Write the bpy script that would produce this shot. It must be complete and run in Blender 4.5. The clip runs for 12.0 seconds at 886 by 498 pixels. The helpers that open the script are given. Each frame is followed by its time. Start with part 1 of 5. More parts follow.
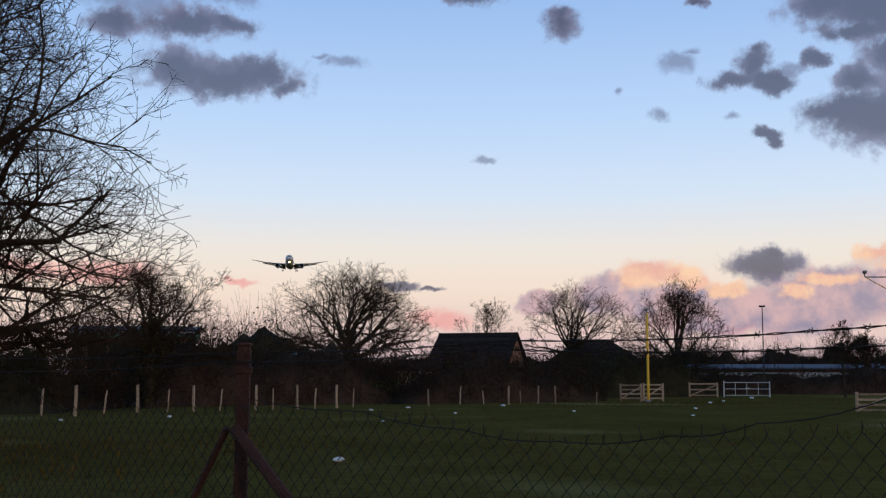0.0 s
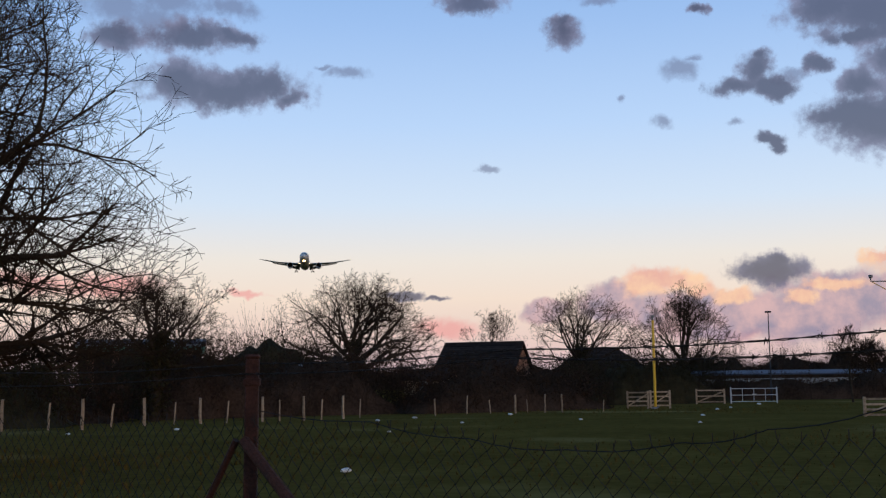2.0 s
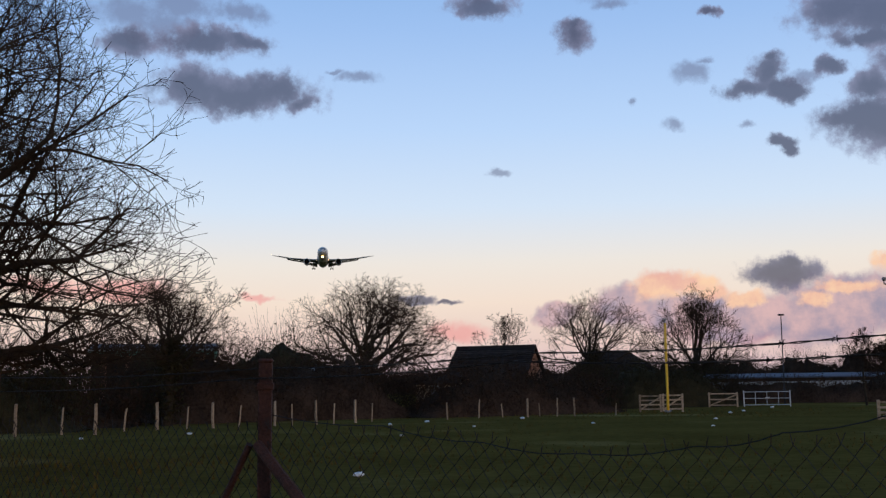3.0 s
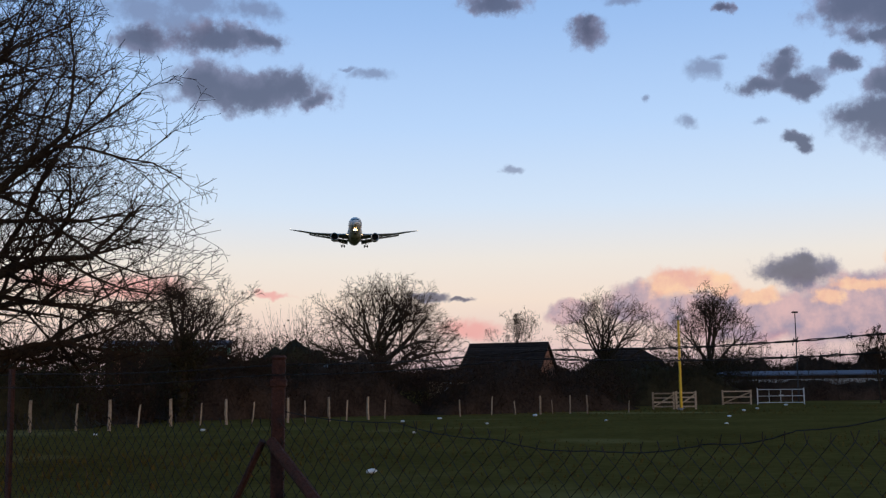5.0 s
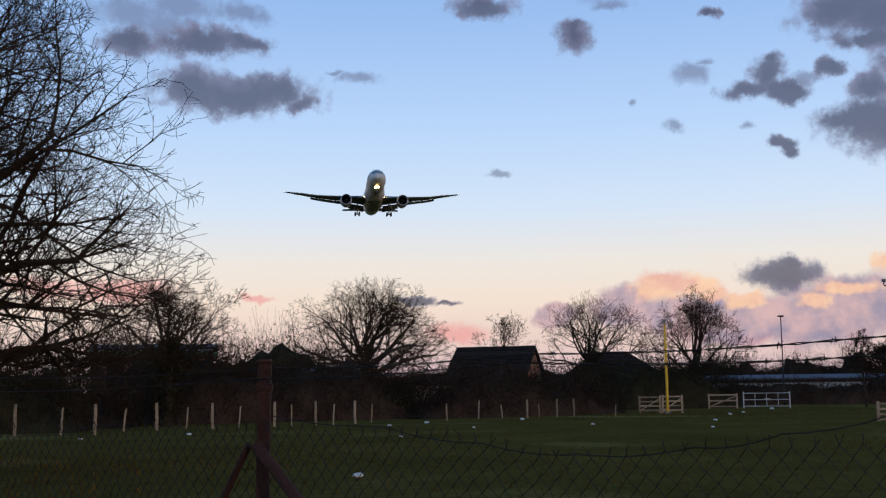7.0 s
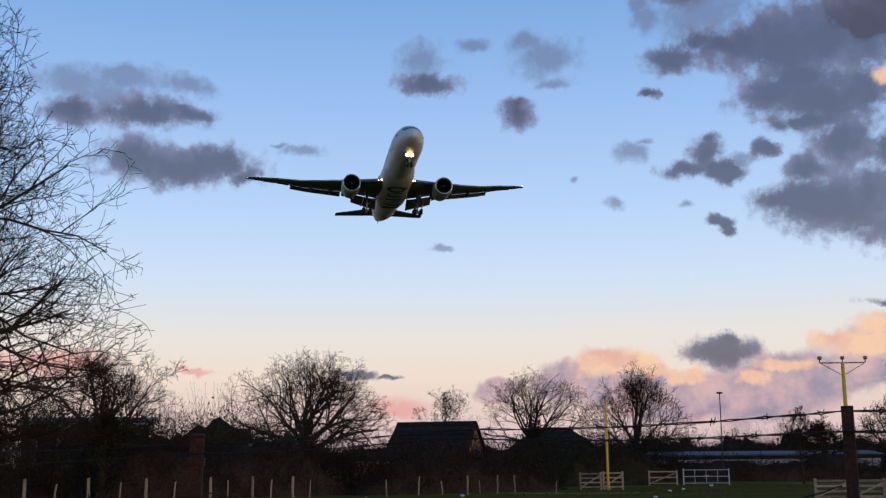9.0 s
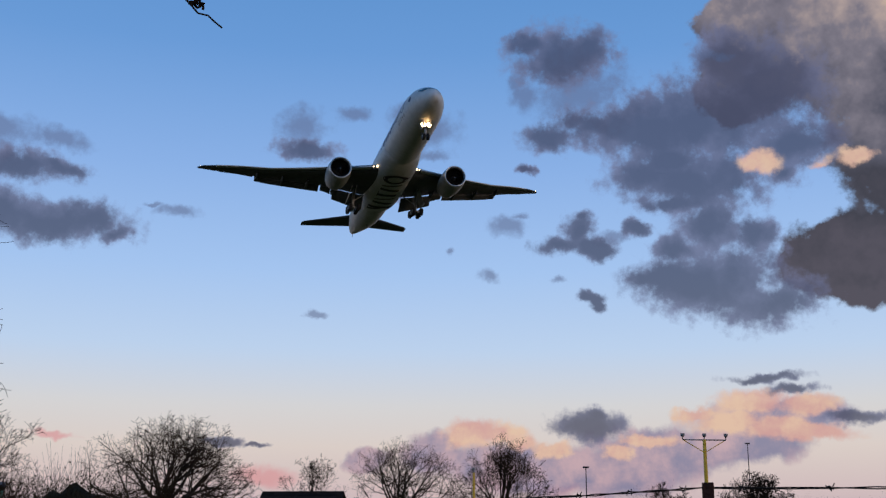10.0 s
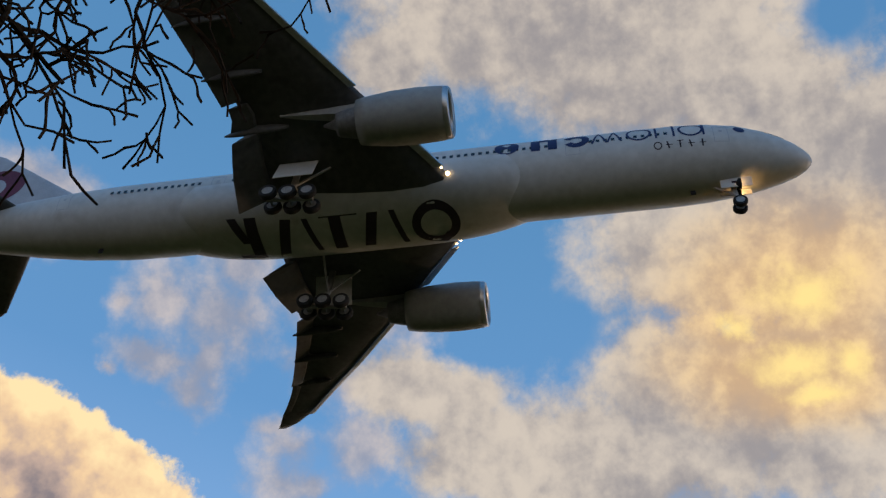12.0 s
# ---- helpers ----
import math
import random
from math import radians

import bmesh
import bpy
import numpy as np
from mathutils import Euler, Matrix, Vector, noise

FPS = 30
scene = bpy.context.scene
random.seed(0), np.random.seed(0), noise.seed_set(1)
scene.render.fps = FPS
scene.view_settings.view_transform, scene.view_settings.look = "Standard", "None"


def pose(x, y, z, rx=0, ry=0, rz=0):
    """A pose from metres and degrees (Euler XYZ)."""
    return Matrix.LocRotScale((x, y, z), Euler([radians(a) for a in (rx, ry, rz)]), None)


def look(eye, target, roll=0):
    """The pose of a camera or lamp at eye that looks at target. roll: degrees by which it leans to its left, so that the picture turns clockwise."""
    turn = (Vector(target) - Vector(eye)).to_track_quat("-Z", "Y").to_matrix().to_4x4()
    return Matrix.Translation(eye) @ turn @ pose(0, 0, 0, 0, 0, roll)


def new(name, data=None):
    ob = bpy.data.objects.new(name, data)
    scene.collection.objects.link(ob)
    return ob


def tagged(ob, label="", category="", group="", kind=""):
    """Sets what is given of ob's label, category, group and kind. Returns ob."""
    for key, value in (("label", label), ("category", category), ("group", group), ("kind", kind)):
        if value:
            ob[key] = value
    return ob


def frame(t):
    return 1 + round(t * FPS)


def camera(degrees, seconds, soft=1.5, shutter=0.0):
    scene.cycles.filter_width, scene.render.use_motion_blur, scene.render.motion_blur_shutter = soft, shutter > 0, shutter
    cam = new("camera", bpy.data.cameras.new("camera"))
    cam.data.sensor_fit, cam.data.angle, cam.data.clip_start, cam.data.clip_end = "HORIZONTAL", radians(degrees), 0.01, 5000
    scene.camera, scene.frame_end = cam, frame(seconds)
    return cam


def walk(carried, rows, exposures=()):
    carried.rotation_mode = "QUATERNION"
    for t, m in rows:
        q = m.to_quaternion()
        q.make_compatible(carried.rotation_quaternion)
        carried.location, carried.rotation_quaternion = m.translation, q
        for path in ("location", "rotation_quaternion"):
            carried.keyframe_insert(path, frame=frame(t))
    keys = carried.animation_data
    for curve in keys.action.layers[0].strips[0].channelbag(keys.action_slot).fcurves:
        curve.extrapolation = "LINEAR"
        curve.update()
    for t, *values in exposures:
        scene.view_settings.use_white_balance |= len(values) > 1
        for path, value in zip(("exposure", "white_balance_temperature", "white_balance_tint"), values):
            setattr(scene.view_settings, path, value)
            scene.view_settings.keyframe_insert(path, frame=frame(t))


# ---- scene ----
cam = camera(42.7, 12.0, soft=1.3)
walk(cam, [
    (0.0, pose(0.012, 0, 1.6, 96.29, -0.00, 0.00)),
    (0.5, pose(0.010, 0, 1.6, 96.47, 0.09, -0.13)),
    (1.0, pose(0.008, 0, 1.6, 96.55, 0.28, -0.13)),
    (1.5, pose(0.006, 0, 1.6, 96.67, 0.50, 0.10)),
    (2.0, pose(0.004, 0, 1.6, 96.77, 0.67, 0.31)),
    (2.5, pose(0.002, 0, 1.6, 96.81, 0.68, 0.60)),
    (3.0, pose(0.000, 0, 1.6, 96.97, 0.79, 0.91)),
    (5.0, pose(0.000, 0, 1.6, 96.83, 0.68, 1.55)),
    (5.5, pose(0.000, 0, 1.6, 96.88, 0.63, 1.46)),
    (6.0, pose(0.000, 0, 1.6, 96.90, 0.75, 1.30)),
    (6.5, pose(0.000, 0, 1.6, 96.96, 0.76, 1.06)),
    (8.5, pose(0.018, 0, 1.6, 98.37, 0.37, -0.47)),
    (9.0, pose(0.018, 0, 1.6, 100.72, 0.51, -2.07)),
    (9.5, pose(0.018, 0, 1.6, 102.75, 0.31, -4.47)),
    (10.0, pose(0.018, 0, 1.6, 104.17, -0.21, -8.67)),
    (10.5, pose(0.018, 0, 1.6, 105.43, -0.81, -14.80)),
    (11.0, pose(0.018, 0, 1.6, 113.69, -2.41, -26.76)),
    (11.2, pose(0.018, 0, 1.6, 116.86, -3.56, -30.83)),
    (11.5, pose(0.018, 0, 1.6, 122.16, -5.55, -38.65)),
    (11.7, pose(0.018, 0, 1.6, 125.90, -7.44, -46.36)),
    (11.9, pose(0.018, 0, 1.6, 130.34, -9.47, -59.43)),
    (12.0, pose(0.018, 0, 1.6, 131.51, -6.65, -67.52)),
], exposures=[(0.0, -0.05, 6400, 10), (6.5, -0.05, 6350, 10), (8.5, 0.0, 6350, 10), (9.5, -0.25, 6000, 10), (10.0, -0.35, 5800, 10), (10.5, -0.4, 5800, 10), (11.0, -0.4, 6350, 10), (11.5, -0.24, 6700, 10), (12.0, 0.0, 6800, 10)])


# ---- world: evening sky with broken cloud ----
def lin(r, g, b):
    """Linear colour of an 8-bit display colour."""
    f = lambda v: v / 255 / 12.92 if v < 10.3 else ((v / 255 + 0.055) / 1.055) ** 2.4
    return (f(r), f(g), f(b), 1.0)


world = bpy.data.worlds.new("evening_sky")
scene.world = world
world.use_nodes = True
WN, WL = world.node_tree.nodes, world.node_tree.links
WN.clear()


def wnode(kind, **kw):
    n = WN.new(kind)
    for k, v in kw.items():
        setattr(n, k, v)
    return n


def wire_up(sock, v):
    if isinstance(v, bpy.types.NodeSocket):
        WL.new(v, sock)
    else:
        sock.default_value = v


def wmath(op, a, b=0.0, c=0.0, clamp=False):
    n = wnode("ShaderNodeMath", operation=op, use_clamp=clamp)
    for s, v in zip(n.inputs, (a, b, c)):
        wire_up(s, v)
    return n.outputs[0]


def wvec(op, a, b=(0, 0, 0)):
    n = wnode("ShaderNodeVectorMath", operation=op)
    wire_up(n.inputs[0], a)
    wire_up(n.inputs[1], b)
    return n.outputs["Value" if op == "LENGTH" else "Vector"]


def wnoise(vec, scale, detail, rough, color=False):
    n = wnode("ShaderNodeTexNoise")
    wire_up(n.inputs["Vector"], vec)
    n.inputs["Scale"].default_value, n.inputs["Detail"].default_value, n.inputs["Roughness"].default_value = scale, detail, rough
    return n.outputs["Color" if color else "Fac"]


def wstep(v, a, b):
    n = wnode("ShaderNodeMapRange", interpolation_type="SMOOTHSTEP")
    wire_up(n.inputs["Value"], v)
    n.inputs["From Min"].default_value, n.inputs["From Max"].default_value = a, b
    return n.outputs["Result"]


def wmix(f, a, b):
    n = wnode("ShaderNodeMix", data_type="RGBA")
    wire_up(n.inputs[0], f)
    wire_up(n.inputs[6], a)
    wire_up(n.inputs[7], b)
    return n.outputs[2]


way = wnode("ShaderNodeTexCoord").outputs["Generated"]
sep = wnode("ShaderNodeSeparateXYZ")
WL.new(way, sep.inputs[0])
az = wmath("MULTIPLY", wmath("ARCTAN2", sep.outputs[0], sep.outputs[1]), 57.2958)
el = wmath("MULTIPLY", wmath("ARCSINE", sep.outputs[2]), 57.2958)
comb = wnode("ShaderNodeCombineXYZ")
WL.new(az, comb.inputs[0])
WL.new(el, comb.inputs[1])
sky_at = comb.outputs[0]
# the clouds' ragged edges: the sky's coordinates are pushed about at two sizes
push_a = wvec("MULTIPLY", wvec("SUBTRACT", wnoise(way, 16.0, 6.0, 0.62, True), (0.5, 0.5, 0.5)), (1.9, 1.3, 0))
push_b = wvec("MULTIPLY", wvec("SUBTRACT", wnoise(way, 62.0, 5.0, 0.6, True), (0.5, 0.5, 0.5)), (0.9, 0.75, 0))
push_c = wvec("MULTIPLY", wvec("SUBTRACT", wnoise(way, 9.0, 7.0, 0.6, True), (0.5, 0.5, 0.5)), (3.2, 2.4, 0))
sky_ragged = wvec("ADD", wvec("ADD", sky_at, push_a), push_b)
sky_billow = wvec("ADD", wvec("ADD", sky_at, push_c), push_b)
puff = wnoise(way, 30.0, 7.0, 0.6)
puff_wide = wnoise(way, 7.0, 5.0, 0.55)
puff_fine = wnoise(way, 75.0, 6.0, 0.62)
fields = {}


def cloud(kind, a, e, ra, re):
    """One lobe of cloud of a kind at azimuth a and elevation e (degrees), with its half width and half height."""
    k = math.cos(radians(e))
    d = wvec("LENGTH", wvec("MULTIPLY", wvec("SUBTRACT", sky_billow if kind in "BCWXY" else sky_ragged, (a, e, 0)), (k / ra, 1 / re, 0)))
    one = wmath("SUBTRACT", 1.0, d)
    fields[kind] = wmath("SMOOTH_MAX", fields[kind], one, 0.4) if kind in fields else one


# C pale heaps, Y glowing heaps, D grey scraps, F faint grey scraps, M mauve banks, B great heap, O sunlit low tops, P pink bars, G heavy shade, W thin white, X gaps
cloud("D", -11.36, 14.64, 3.93, 1.07)
cloud("D", -9.36, 14.83, 1.96, 1.00)
cloud("D", -8.06, 14.16, 0.79, 0.43)
cloud("D", -13.61, 14.97, 1.79, 1.07)
cloud("D", -13.08, 17.04, 2.68, 0.86)
cloud("D", -16.69, 16.84, 1.43, 0.79)
cloud("D", -11.09, 17.20, 1.25, 0.43)
cloud("F", -5.31, 15.53, 1.11, 0.30)
cloud("F", -6.41, 15.83, 0.37, 0.15)
cloud("F", 11.91, 15.38, 0.85, 0.48)
cloud("F", 12.68, 15.81, 0.45, 0.22)
cloud("F", 11.11, 12.96, 0.56, 0.30)
cloud("F", 9.10, 14.02, 0.19, 0.22)
cloud("F", 14.66, 12.50, 0.45, 0.19)
cloud("F", 2.20, 10.77, 0.59, 0.19)
cloud("F", 8.21, 18.78, 0.97, 0.30)
cloud("F", -15.05, 17.75, 2.23, 1.04)
cloud("F", -16.45, 18.32, 2.23, 0.93)
cloud("F", -13.81, 18.70, 1.86, 0.67)
cloud("F", -11.10, 18.62, 1.49, 0.45)
cloud("F", 17.44, 14.56, 0.82, 0.33)
cloud("D", 1.35, 18.98, 1.61, 0.57)
cloud("D", 6.00, 17.49, 0.79, 0.86)
cloud("D", 6.07, 17.98, 0.43, 0.43)
cloud("D", 13.00, 18.10, 0.50, 0.25)
cloud("D", 19.72, 17.78, 1.43, 0.25)
cloud("D", 15.81, 14.98, 0.93, 1.00)
cloud("D", 14.74, 14.18, 1.50, 0.54)
cloud("D", 16.48, 14.03, 1.21, 0.57)
cloud("D", 15.90, 15.70, 0.46, 0.43)
cloud("D", 18.77, 14.88, 0.93, 0.39)
cloud("D", 16.23, 11.62, 0.86, 0.39)
cloud("D", 16.53, 11.22, 0.46, 0.46)
cloud("D", 22.22, 14.83, 1.61, 1.36)
cloud("D", 20.42, 12.50, 2.68, 1.14)
cloud("D", 23.36, 12.29, 2.50, 2.14)
cloud("D", 25.08, 11.07, 2.50, 1.43)
cloud("D", 24.58, 14.35, 1.07, 1.00)
cloud("D", 19.05, 12.44, 1.25, 0.50)
cloud("D", 15.79, 5.26, 1.96, 0.79)
cloud("D", 16.26, 5.79, 0.86, 0.46)
cloud("D", -2.22, 4.26, 1.00, 0.29)
cloud("D", -0.79, 4.10, 0.89, 0.14)
cloud("O", 10.25, 4.96, 1.62, 1.00)
cloud("O", 11.48, 4.81, 1.85, 0.62)
cloud("O", 9.55, 4.65, 0.69, 0.62)
cloud("O", 12.54, 4.28, 1.16, 0.54)
cloud("O", 14.54, 4.05, 0.96, 0.54)
cloud("O", 13.87, 3.96, 1.08, 0.46)
cloud("O", 17.29, 4.03, 0.85, 0.54)
cloud("O", 18.98, 4.64, 1.93, 0.35)
cloud("O", 21.03, 5.78, 1.00, 0.50)
cloud("O", 22.57, 5.35, 2.12, 0.50)
cloud("O", 24.70, 4.95, 1.93, 0.69)
cloud("M", 8.27, 3.75, 1.89, 1.26)
cloud("M", 4.90, 3.55, 1.41, 0.69)
cloud("M", 13.17, 3.07, 4.40, 1.32)
cloud("M", 17.62, 2.94, 3.77, 1.51)
cloud("M", 19.47, 4.48, 1.89, 0.88)
cloud("M", 11.28, 3.26, 2.51, 1.26)
cloud("M", 19.59, 3.91, 4.71, 1.51)
cloud("M", 24.02, 4.32, 2.83, 1.19)
cloud("P", -0.24, 2.69, 2.14, 0.57)
cloud("P", 14.46, 2.29, 1.71, 0.37)
cloud("P", -10.16, 4.56, 1.29, 0.23)
cloud("P", -16.73, 4.95, 3.43, 0.69)
cloud("P", -20.13, 5.04, 2.86, 0.69)
cloud("F", 1.00, 20.15, 1.04, 0.97)
cloud("F", 3.77, 20.87, 0.93, 0.33)
cloud("F", 7.78, 20.06, 1.86, 1.04)
cloud("F", 6.89, 20.92, 0.74, 0.67)
cloud("F", 6.09, 17.55, 0.85, 0.78)
cloud("F", 13.07, 21.72, 0.89, 0.74)
cloud("F", 12.54, 22.44, 0.45, 0.48)
cloud("F", 11.95, 15.33, 1.00, 0.48)
cloud("F", 13.01, 18.04, 0.48, 0.22)
cloud("F", 24.50, 16.57, 0.48, 0.56)
cloud("D", 16.68, 20.24, 1.71, 1.00)
cloud("D", 14.31, 19.57, 1.61, 0.71)
cloud("D", 17.82, 20.01, 1.96, 1.36)
cloud("D", 19.82, 19.97, 2.68, 1.96)
cloud("D", 21.81, 20.32, 2.86, 2.32)
cloud("D", 20.55, 18.40, 1.61, 0.79)
cloud("D", 23.74, 20.37, 2.86, 2.14)
cloud("D", 25.47, 21.48, 2.86, 2.68)
cloud("D", 26.54, 18.69, 2.14, 1.43)
cloud("D", 15.10, 23.64, 2.57, 1.50)
cloud("D", 13.03, 24.32, 1.43, 0.71)
cloud("D", 16.60, 24.06, 1.25, 1.07)
cloud("D", 23.97, 23.00, 2.14, 1.43)
cloud("D", 26.16, 17.41, 0.89, 0.64)
cloud("D", 25.74, 6.89, 1.43, 0.32)
cloud("D", 24.47, 7.54, 2.14, 0.29)
cloud("D", 32.32, 6.07, 1.07, 0.43)
cloud("D", 35.02, 6.54, 1.79, 0.89)
cloud("D", 28.74, 5.46, 2.14, 0.43)
cloud("O", 23.88, 6.39, 2.31, 0.77)
cloud("O", 26.35, 6.10, 1.74, 0.62)
cloud("O", 26.56, 4.74, 2.70, 0.50)
cloud("M", 24.96, 5.56, 4.71, 1.01)
cloud("F", 16.19, 21.87, 2.60, 2.04)
cloud("B", 31.63, 27.81, 2.86, 1.94)
cloud("B", 36.54, 28.13, 3.14, 2.14)
cloud("B", 40.21, 27.25, 2.86, 2.14)
cloud("B", 45.25, 26.84, 3.43, 2.23)
cloud("B", 48.16, 24.90, 2.86, 2.14)
cloud("B", 26.07, 26.43, 1.86, 1.37)
cloud("B", 24.59, 24.50, 2.00, 1.71)
cloud("B", 29.32, 23.52, 5.43, 3.43)
cloud("B", 36.96, 22.64, 7.14, 5.14)
cloud("B", 44.13, 21.19, 7.14, 5.71)
cloud("B", 24.18, 21.05, 2.29, 1.71)
cloud("B", 39.49, 14.82, 8.57, 3.71)
cloud("B", 30.11, 13.11, 4.86, 2.43)
cloud("B", 48.08, 17.41, 4.29, 5.71)
cloud("B", 33.00, 17.75, 4.86, 3.00)
cloud("B", 41.08, 18.05, 7.43, 3.71)
cloud("B", 52.67, 23.61, 5.14, 3.29)
cloud("B", 57.07, 22.59, 4.86, 3.00)
cloud("B", 46.49, 24.77, 5.71, 3.43)
cloud("B", 39.90, 22.48, 8.57, 4.57)
cloud("B", 31.92, 22.53, 5.71, 3.71)
cloud("B", 41.70, 26.64, 4.29, 3.14)
cloud("D", 21.73, 17.22, 3.93, 1.50)
cloud("D", 19.33, 17.61, 1.96, 1.36)
cloud("D", 20.63, 16.24, 2.50, 0.50)
cloud("D", 21.53, 12.33, 2.86, 1.50)
cloud("D", 20.54, 13.92, 1.00, 0.86)
cloud("O", 24.96, 17.96, 1.08, 0.66)
cloud("O", 29.60, 17.70, 0.96, 0.54)
cloud("O", 27.90, 17.74, 0.46, 0.31)
cloud("X", 27.20, 18.17, 1.31, 0.63)
cloud("W", 45.35, 35.70, 2.80, 2.60)
cloud("W", 49.49, 38.17, 2.20, 2.00)
cloud("W", 50.09, 35.65, 2.00, 2.40)
cloud("W", 45.75, 32.46, 2.40, 0.72)
cloud("W", 43.14, 31.55, 0.64, 0.40)
cloud("W", 49.03, 32.88, 1.40, 2.60)
cloud("W", 48.68, 31.07, 0.64, 0.72)
cloud("W", 42.98, 34.67, 1.00, 1.00)
cloud("W", 54.16, 30.78, 1.52, 0.88)
cloud("W", 56.24, 28.63, 1.28, 0.80)
cloud("W", 58.40, 37.01, 3.60, 1.80)
cloud("W", 58.59, 33.60, 3.60, 1.60)
cloud("W", 59.15, 30.99, 2.40, 2.40)
cloud("W", 52.94, 43.70, 2.40, 1.20)
cloud("W", 54.09, 42.27, 1.40, 0.80)
cloud("W", 58.23, 43.18, 3.60, 1.00)
cloud("W", 57.91, 40.83, 2.00, 1.20)
cloud("W", 54.50, 37.08, 2.40, 1.60)
cloud("W", 35.73, 37.21, 3.60, 2.00)
cloud("C", 64.24, 52.27, 8.54, 3.53)
cloud("C", 75.56, 51.71, 9.28, 4.83)
cloud("C", 55.38, 49.86, 2.60, 2.23)
cloud("C", 83.54, 47.71, 5.94, 5.57)
cloud("C", 90.41, 46.08, 3.34, 4.09)
cloud("C", 79.17, 42.18, 6.69, 4.46)
cloud("C", 86.30, 41.96, 6.69, 8.17)
cloud("C", 86.72, 34.88, 5.57, 7.43)
cloud("C", 78.70, 34.16, 7.06, 5.20)
cloud("C", 72.18, 31.57, 7.06, 3.34)
cloud("C", 66.62, 31.46, 4.83, 2.79)
cloud("C", 62.17, 34.07, 4.46, 1.86)
cloud("X", 70.47, 38.20, 1.57, 2.14)
cloud("X", 67.66, 40.88, 1.71, 0.86)
cloud("X", 89.80, 52.37, 1.71, 2.00)
cloud("Y", 83.74, 36.17, 3.14, 1.29)
cloud("Y", 80.62, 37.96, 1.37, 0.91)
cloud("Y", 86.94, 36.20, 1.37, 1.37)
cloud("Y", 85.16, 34.86, 2.29, 0.80)
cloud("Y", 84.84, 39.36, 3.14, 2.00)
cloud("W", 48.83, 35.41, 3.20, 2.80)
cloud("W", 45.21, 32.44, 2.40, 1.04)
cloud("W", 48.94, 31.40, 1.80, 1.20)
cloud("W", 55.87, 34.27, 2.40, 1.20)
cloud("W", 54.79, 28.41, 2.20, 1.60)
cloud("W", 36.17, 38.74, 3.60, 1.44)
cloud("W", 54.97, 30.12, 1.60, 1.12)


def cover(kind, lo, hi, n=0.9):
    return wstep(wmath("ADD", fields[kind], wmath("MULTIPLY", wmath("SUBTRACT", puff, 0.5), n)), lo, hi)


ramp = wnode("ShaderNodeValToRGB")
WL.new(wmath("DIVIDE", el, 90.0), ramp.inputs[0])
stops = [(0.0, (204, 176, 188)), (2.0, (230, 202, 194)), (4.2, (243, 222, 205)), (6.2, (238, 229, 219)), (9.0, (212, 227, 244)),
         (13.0, (186, 213, 247)), (18.0, (158, 192, 238)), (24.0, (122, 168, 222)), (32.0, (94, 148, 204)), (45.0, (82, 138, 190)), (90.0, (60, 110, 168))]
for i, (e, c) in enumerate(stops):
    s = ramp.color_ramp.elements[i] if i < 2 else ramp.color_ramp.elements.new(e / 90)
    s.position, s.color = e / 90, lin(*c)
color = ramp.outputs[0]
gap = cover("X", -0.1, 0.5, 0.6)
keep = wmath("SUBTRACT", 1.0, gap)
soft_puff = wmath("ADD", wmath("MULTIPLY", puff, 0.35), wmath("MULTIPLY", puff_wide, 0.65))
color = wmix(wmath("MULTIPLY", cover("P", -0.1, 0.8), 0.75), color, lin(236, 160, 156))
color = wmix(wmath("MULTIPLY", cover("M", -0.05, 0.35), 0.88), color, wmix(wstep(wmath("ADD", wmath("MULTIPLY", puff, 0.7), wmath("MULTIPLY", puff_wide, 0.3)), 0.38, 0.64), lin(138, 132, 160), lin(214, 174, 176)))
color = wmix(wmath("MULTIPLY", cover("W", -0.2, 0.9, 1.6), 0.8), color, wmix(wstep(soft_puff, 0.40, 0.62), lin(148, 150, 166), lin(216, 202, 194)))
# relief of the heaps: thickness towards the low sun against thickness here
relief = wmath("SUBTRACT", wnoise(way, 11.0, 5.0, 0.55), wnoise(wvec("ADD", way, (0.016, -0.004, 0.014)), 11.0, 5.0, 0.55))
relief_fine = wmath("SUBTRACT", puff, wnoise(wvec("ADD", way, (0.007, -0.002, 0.006)), 30.0, 7.0, 0.6))
shape = wmath("ADD", wmath("MULTIPLY", relief, 0.95), wmath("MULTIPLY", relief_fine, 0.26))
height = wmath("ADD", wmath("DIVIDE", wmath("ADD", wmath("SUBTRACT", el, 12.0), wmath("MULTIPLY", wmath("SUBTRACT", az, 38.0), 0.2)), 18.0), wmath("MULTIPLY", wmath("SUBTRACT", puff_wide, 0.38), 0.45))
heap_ramp = wnode("ShaderNodeValToRGB")
WL.new(wmath("ADD", height, shape), heap_ramp.inputs[0])
for i, (h, c) in enumerate([(0.0, (92, 84, 92)), (0.2, (72, 68, 76)), (0.42, (96, 92, 102)), (0.6, (138, 128, 134)), (0.74, (192, 168, 156)), (0.88, (238, 204, 164)), (1.0, (255, 228, 178))]):
    q = heap_ramp.color_ramp.elements[i] if i < 2 else heap_ramp.color_ramp.elements.new(h)
    q.position, q.color = h, lin(*c)
color = wmix(wmath("MULTIPLY", cover("B", -0.02, 0.14, 0.7), keep), color, heap_ramp.outputs[0])
ragged = wmath("ADD", wmath("MULTIPLY", puff, 0.45), wmath("MULTIPLY", puff_fine, 0.55))
scrap = wstep(wmath("ADD", fields["D"], wmath("MULTIPLY", wmath("SUBTRACT", ragged, 0.5), 2.5)), -0.26, 0.46)
